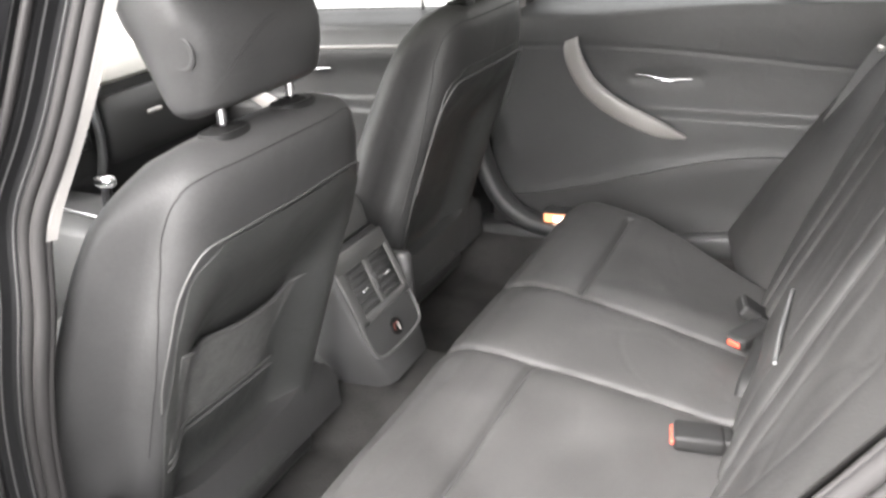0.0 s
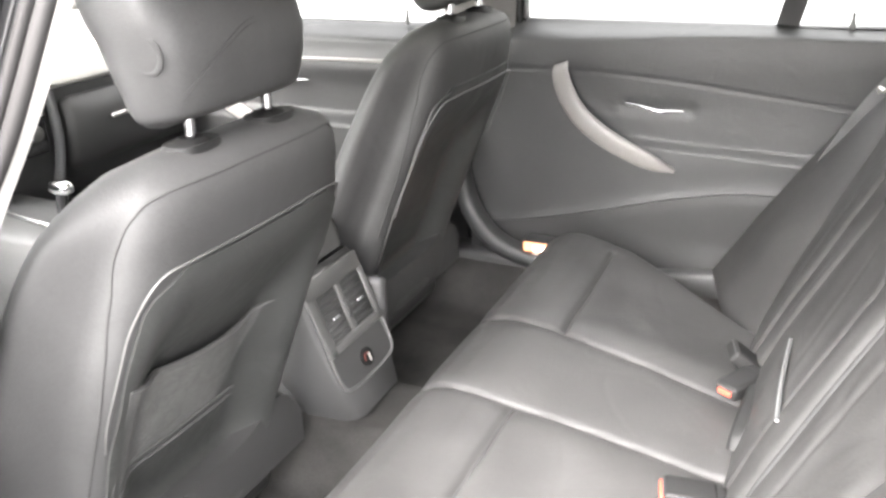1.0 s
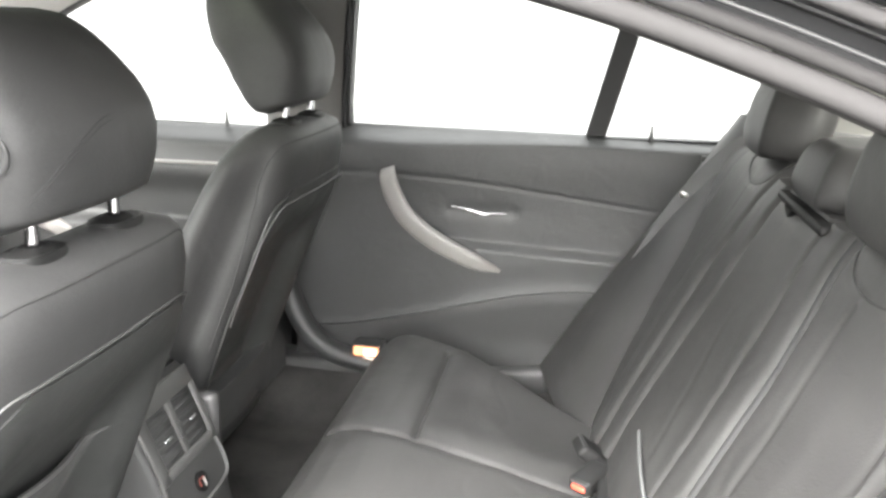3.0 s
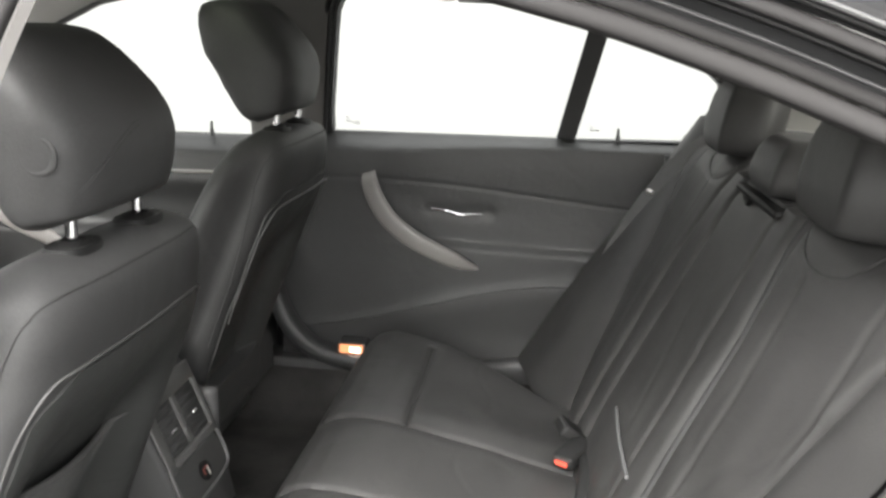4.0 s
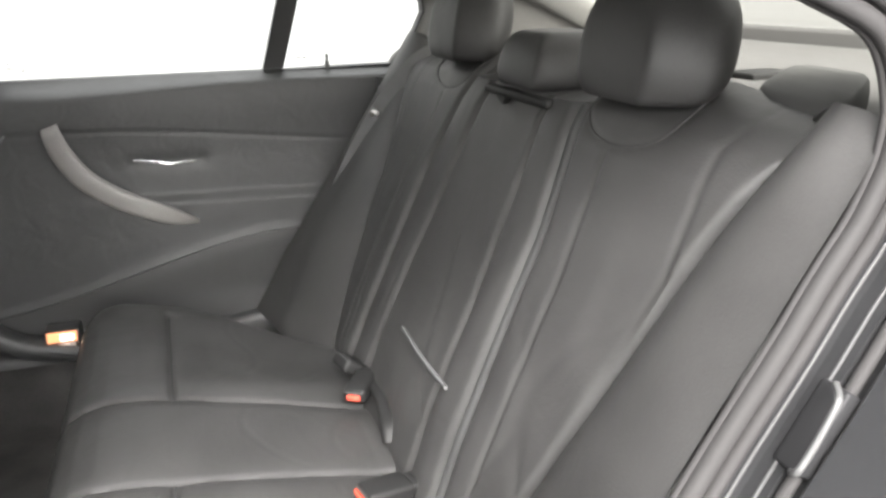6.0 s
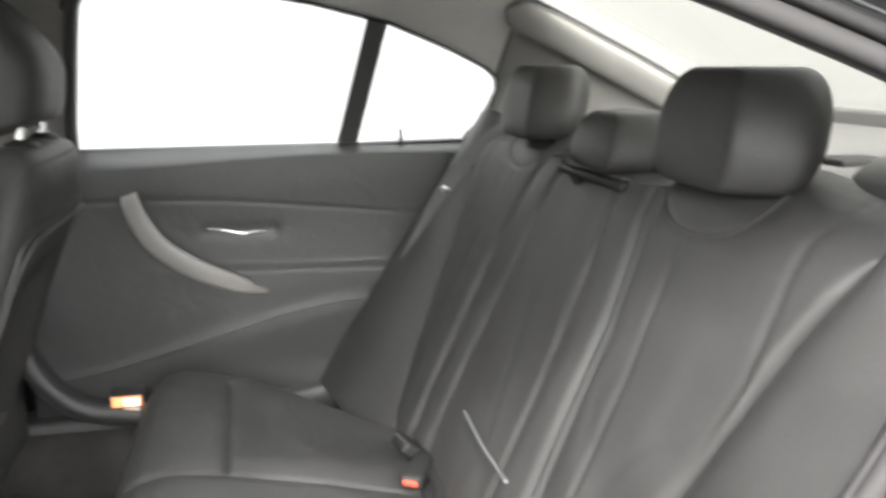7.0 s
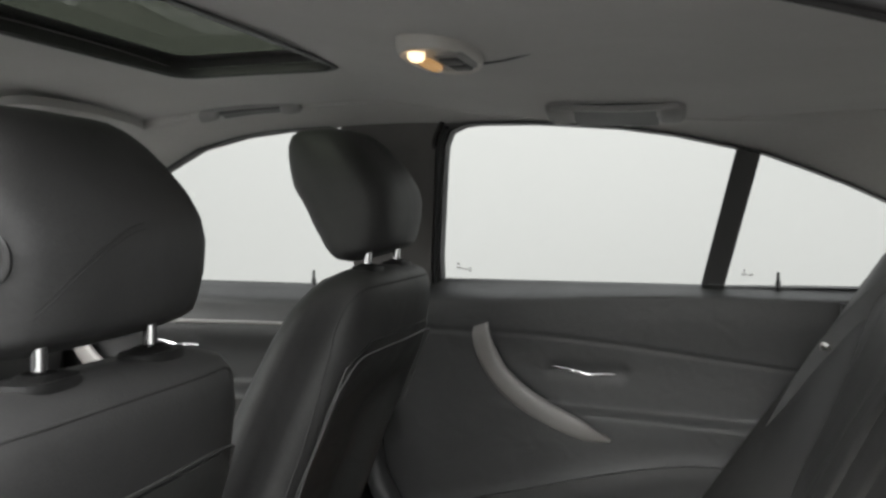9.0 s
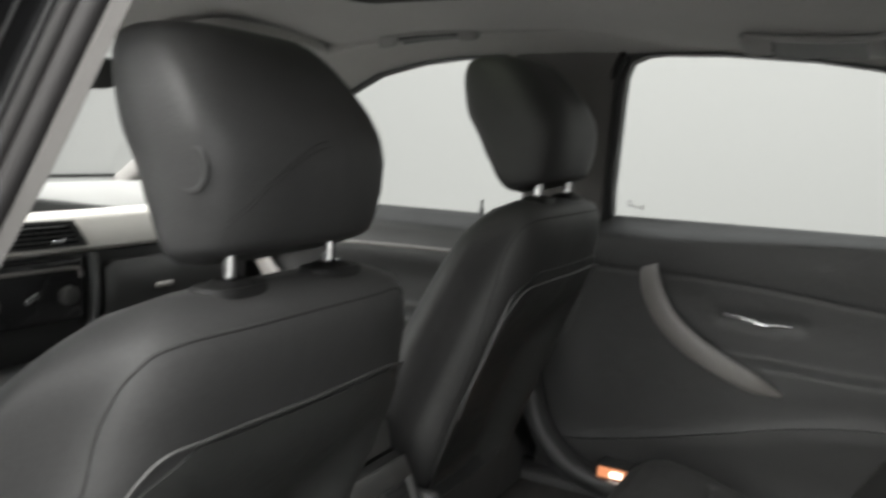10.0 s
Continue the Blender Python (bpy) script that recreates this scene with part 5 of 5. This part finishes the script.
part("top_pad", loft([[Vector((x, y, z)) for x, z in ((-1.0, 0.875), (-1.004, hood_z(y) - 0.004), (-1.012, hood_z(y) + 0.001), (-1.15, 0.938), (-1.40, 0.925), (-1.52, 0.895), (-1.52, 0.80), (-1.0, 0.80))] for y in ys_dash]), DASH_TOP, dash, "soft grey dash top")
part("hood_face", loft([[Vector((x, y, z)) for x, z in ((-0.978, 0.884), (-0.990, hood_z(y) - 0.010), (-0.996, hood_z(y) - 0.002), (-1.003, hood_z(y) - 0.001), (-1.006, 0.884))] for y in ys_dash if y < 0.28]), BACK_SHELL, dash, "dark face under the centre hood")
part("trim_panel", loft([[Vector((x + 0.05 * (abs(y) / 0.66) ** 3 * -1, y, z)) for x, z in ((-0.955, 0.815), (-0.945, 0.825), (-0.950, 0.884), (-0.962, 0.896), (-0.985, 0.899), (-1.03, 0.89), (-1.03, 0.81))] for y in [-0.10 + 0.76 * i / 20 for i in range(21)]]), CREAM, dash, "pale cream trim panel")
v = part("air_vent", prism([Vector((-0.949, y, z)) for y, z in ((-0.06, 0.832), (0.168, 0.831), (0.133, 0.884), (-0.06, 0.888))], (0.010, 0, 0)), HARD, dash, "dark centre air vent surround", smooth=False)
part("recess", prism([Vector((-0.940, y, z)) for y, z in ((-0.055, 0.838), (0.142, 0.838), (0.119, 0.879), (-0.055, 0.882))], (0.003, 0, 0)), BLACK_GLOSS, v, "dark vent recess", smooth=False)
for k in range(4):
    part("slat", block(-0.938, -0.931, -0.05, 0.132 - 0.006 * k, 0.844 + 0.0095 * k, 0.847 + 0.0095 * k, 0.001, 1), HARD, v)
part("tab", block(-0.934, -0.924, 0.076, 0.103, 0.841, 0.849, 0.002), CHROME, v, "chrome vent tab")
part("lower_panel", loft([[Vector((x, y, z)) for x, z in ((-0.965, 0.812), (-0.957, 0.70), (-1.0, 0.56), (-1.1, 0.50), (-1.2, 0.55), (-1.2, 0.80))] for y in [-0.66 + 1.32 * i / 12 for i in range(13)]]), TRIM, dash, "black lower dash")
cp = part("control_panel", block(-0.958, -0.945, -0.10, 0.160, 0.68, 0.806, 0.006), BLACK_GLOSS, dash, "gloss black climate controls")
for y in (-0.05, 0.120):
    part("knob", turned(loft([[Vector((o, r * math.cos(t), r * math.sin(t))) for t in [k * math.pi / 12 for k in range(24)]] for o, r in ((0, 0.020), (0.014, 0.018), (0.016, 0.014))]), Matrix.Translation((-0.945, y, 0.732))), STEEL, cp, "ribbed grey knob")
part("button", turned(block(-0.003, 0.003, -0.015, 0.015, -0.006, 0.006, 0.002), Matrix.Translation((-0.943, 0.040, 0.736)) @ Euler((radians(28), 0, 0)).to_matrix().to_4x4()), CHROME, cp, "chrome key")
part("slim_rim", sweep(curve([(-0.944, -0.10, 0.788), (-0.944, 0.05, 0.788), (-0.944, 0.135, 0.787), (-0.944, 0.150, 0.780), (-0.944, 0.152, 0.766)], 24), rounded(0.0042, 0.003, 3, 10), up=(1, 0, 0)), HANDLE_GREY, cp, "satin grey rim")
part("stack_edge", sweep(curve([(-0.953, 0.185, 0.812), (-0.948, 0.186, 0.75), (-0.955, 0.186, 0.66), (-0.99, 0.186, 0.57)], 16), rounded(0.012, 0.008, 4, 14), up=(0, 1, 0)), TRIM_TOP, dash, "dark grey upright edge of the centre stack")
gb = part("glovebox", loft([[Vector((x - d, y, 0.70 + (z - 0.70) * k)) for x, z in ((-0.950, 0.790), (-0.938, 0.775), (-0.933, 0.73), (-0.95, 0.64), (-1.0, 0.60), (-1.02, 0.79))] for y, d, k in ((0.212, 0.014, 0.82), (0.220, 0.004, 0.94), (0.240, 0.0, 1.0), (0.62, 0.0, 1.0), (0.63, 0.006, 0.96))]), HARD, dash, "black glovebox lid")
part("latch", block(-0.936, -0.926, 0.335, 0.383, 0.720, 0.731, 0.003), SATIN, gb, "silver latch")

# ---- mirror, visors ----
mirror = thing("rear_view_mirror", (-0.93, 0.0, 1.2), "black interior rear-view mirror under the header", "mirror")
part("shell", loft([[Vector((x, 0.065 + 0.14 * b, 1.177 + 0.034 * a)) for a, b in rounded(1, 1, 4, 24)] for x in (-0.93, -0.90, -0.885)]), HARD, mirror, "black mirror shell")
part("stem", tube([(-0.93, 0, 1.17), (-0.95, 0, 1.21), (-0.93, 0, 1.25)], 0.012, 8, 10), HARD, mirror)
for y in (-0.34, 0.35):
    visor = thing("sun_visor", (-0.70, y, 1.25), "grey folded sun visor under the roof lining", "sun visor", "sun visors")
    part("flap", loft([[Vector((-0.675 + 0.085 * a, y + 0.175 * b, 1.260 + zz + 0.10 * 0.085 * a - 0.10 * max(0.0, abs(y + 0.175 * b) - 0.36))) for a, b in rounded(1, 1, 5, 30)] for zz in (-0.008, -0.004, 0.004, 0.008)]), LINING, visor, "grey cloth visor flap")

# ---- roof fittings ----
lamp = thing("roof_lamp", (0.220, -0.008, 1.262), "lit rear roof lamp with pale grey surround", "lamp")
LAMP_Z = roof_z(0.22, 0)


def lamp_ring(k, z, cx=0.212, cy=-0.012, hx=0.042, hy=0.092, p=2.6):
    return [Vector((cx + hx * a * k, cy + hy * b * k, LAMP_Z - z)) for a, b in rounded(1, 1, p, 40)]


part("surround", loft([lamp_ring(1.0, -0.003), lamp_ring(1.0, 0.006), lamp_ring(0.96, 0.013), lamp_ring(0.91, 0.015), lamp_ring(0.86, 0.013)]), PALE_PLASTIC, lamp, "pale grey moulded lamp surround")
# Thin dark strip laid on the lining, from the lamp rearward.
part("crease", sweep(curve([(0.232, 0.085, LAMP_Z - 0.001), (0.27, 0.066, LAMP_Z - 0.0015), (0.310, 0.032, LAMP_Z - 0.001)], 12), rounded(0.004, 0.0022, 3, 10)), HARD, lamp, "thin dark strip on the lining beside the lamp")
part("rim", sweep([Vector((0.219 - 0.036 * math.cos(t), -0.026 + 0.083 * math.sin(t), LAMP_Z - 0.016)) for t in [radians(38 + 112 * k / 24) for k in range(25)]], disc(0.0034, 8)), PALE_PLASTIC, lamp, "bright plastic rim")
part("lens", loft([lamp_ring(k, z, 0.198, -0.064, 0.009, 0.012, 2.4) for k, z in ((1, 0.012), (1, 0.0185), (0.7, 0.022))]), LAMP_ROOF, lamp, "glowing warm lens")
part("side_lens", loft([lamp_ring(k, z, 0.196, -0.008, 0.008, 0.038, 3) for k, z in ((1, 0.012), (1, 0.018), (0.8, 0.020))]), LAMP_AMBER, lamp, "dim amber lens")
sw = part("switch", loft([lamp_ring(k, z, 0.233, -0.022, 0.018, 0.046, 4) for k, z in ((1, 0.012), (1, 0.0175), (0.9, 0.019))]), GRIP, lamp, "grey switch panel")
for y in (-0.042, -0.002):
    part("rocker", turned(block(-0.011, 0.011, -0.016, 0.016, -0.0225, -0.017, 0.002), Matrix.Translation((0.233, y, LAMP_Z))), HARD, sw, "black rocker switch")


def roof_grip(x0, x1, surface, label):
    """A folded grip over a dark plate: surface(x, w) runs from the bar (w = 0) to the plate's foot (w = 1)."""
    off = Vector((0, -0.45, -0.89))
    g = thing("roof_grab_handle", surface((x0 + x1) / 2, 0.5), label, "grab handle", "roof grab handles")
    n = x1 - x0
    # Dark plate puts the shade of the recess behind the grip into colour.
    part("shade_plate", slab(lambda u, v: surface(x0 + 0.045 + (n - 0.09) * u + 0.012 * (u - 0.5) * (1 - v), 0.06 + 0.94 * v) + off * 0.0025, 16, 8, lambda p: Vector((p.x, p.y, p.z + 0.03))), PLATE, g, "dark plate standing in for the shade behind the grip")
    part("bar", sweep([surface(x0 + 0.012 + (n - 0.024) * k / 30, 0.0) + off * (0.005 + 0.004 * math.sin(math.pi * k / 30)) for k in range(31)], rounded(0.0075, 0.0055, 2.6, 14), up=(0, 0, 1)), GRIP, g, "grey folding bar")
    for a in (x0, x1 - 0.046):
        part("mount", loft([[surface(a + 0.023 + 0.023 * k * c, 0.34 + 0.42 * k * d) + off * h for c, d in rounded(1, 1, 3.2, 28)] for k, h in ((1.0, -0.02), (1.0, 0.004), (0.90, 0.010), (0.65, 0.013), (0.2, 0.014))]), GRIP, g, "grey mount cap")
    return g


roof_grip(0.262, 0.486, lambda x, w: Vector((x, 0.385 + 0.085 * w, roof_z(x, 0.385 + 0.085 * w) - 0.015 * max(0.0, w))), "grey folded roof grab handle above the rear door")
roof_grip(-0.465, -0.235, lambda x, w: rail((x + 0.86) / 1.715, 0.93 - 0.42 * w), "grey folded roof grab handle above the front door")

# ---- small things ----
light = thing("courtesy_lamp", (0.04, 0.655, 0.397), "glowing warm courtesy lamp low on the door pillar", "lamp")
part("housing", block(0.008, 0.078, 0.645, 0.70, 0.375, 0.420, 0.004), HARD, light, "black lamp housing")
part("lens", block(0.014, 0.072, 0.640, 0.6455, 0.396, 0.418, 0.002), LAMP_WARM, light, "glowing orange lens")
part("bulb", block(0.040, 0.066, 0.637, 0.6415, 0.400, 0.413, 0.0018), LAMP_CORE, light, "hot white bulb behind the lens")
part("lens", block(0.016, 0.068, 0.640, 0.6455, 0.379, 0.392, 0.002), PALE_PLASTIC, light, "pale lower lens")
def cover_ring(k, z):
    """An oblong outline laid slantwise on the parcel shelf."""
    return [Vector((0.985 + 0.109 * a * k - 0.012 * b * k, -0.386 + 0.0955 * a * k - 0.080 * b * k, 0.968 + z)) for a, b in rounded(1, 1, 5, 40)]


cover = [cover_ring(1.0, -0.004), cover_ring(1.0, 0.012), cover_ring(0.975, 0.022), cover_ring(0.92, 0.027), cover_ring(0.5, 0.030)]
speaker = thing("shelf_speaker", (1.06, -0.42, 0.968), "dark grey raised speaker cover on the parcel shelf", "speaker", "shelf speakers")
part("cover", loft(cover), COVER, speaker, "dark grey fabric speaker cover")
right = thing("shelf_speaker", (1.06, 0.42, 0.968), "dark grey raised speaker cover on the parcel shelf", "speaker", "shelf speakers")
part("cover", mirrored(loft(cover)), COVER, right, "dark grey fabric speaker cover")
# Solid black block set on the shelf for the shade in a slot.
slot = whole("shelf_slot_shade", block(1.075, 1.155, -0.168, -0.105, 0.962, 0.9765, 0.003), BUCKLE_BLACK, "black block standing in for the shade of a slot in the parcel shelf", "slot", kind="structure")
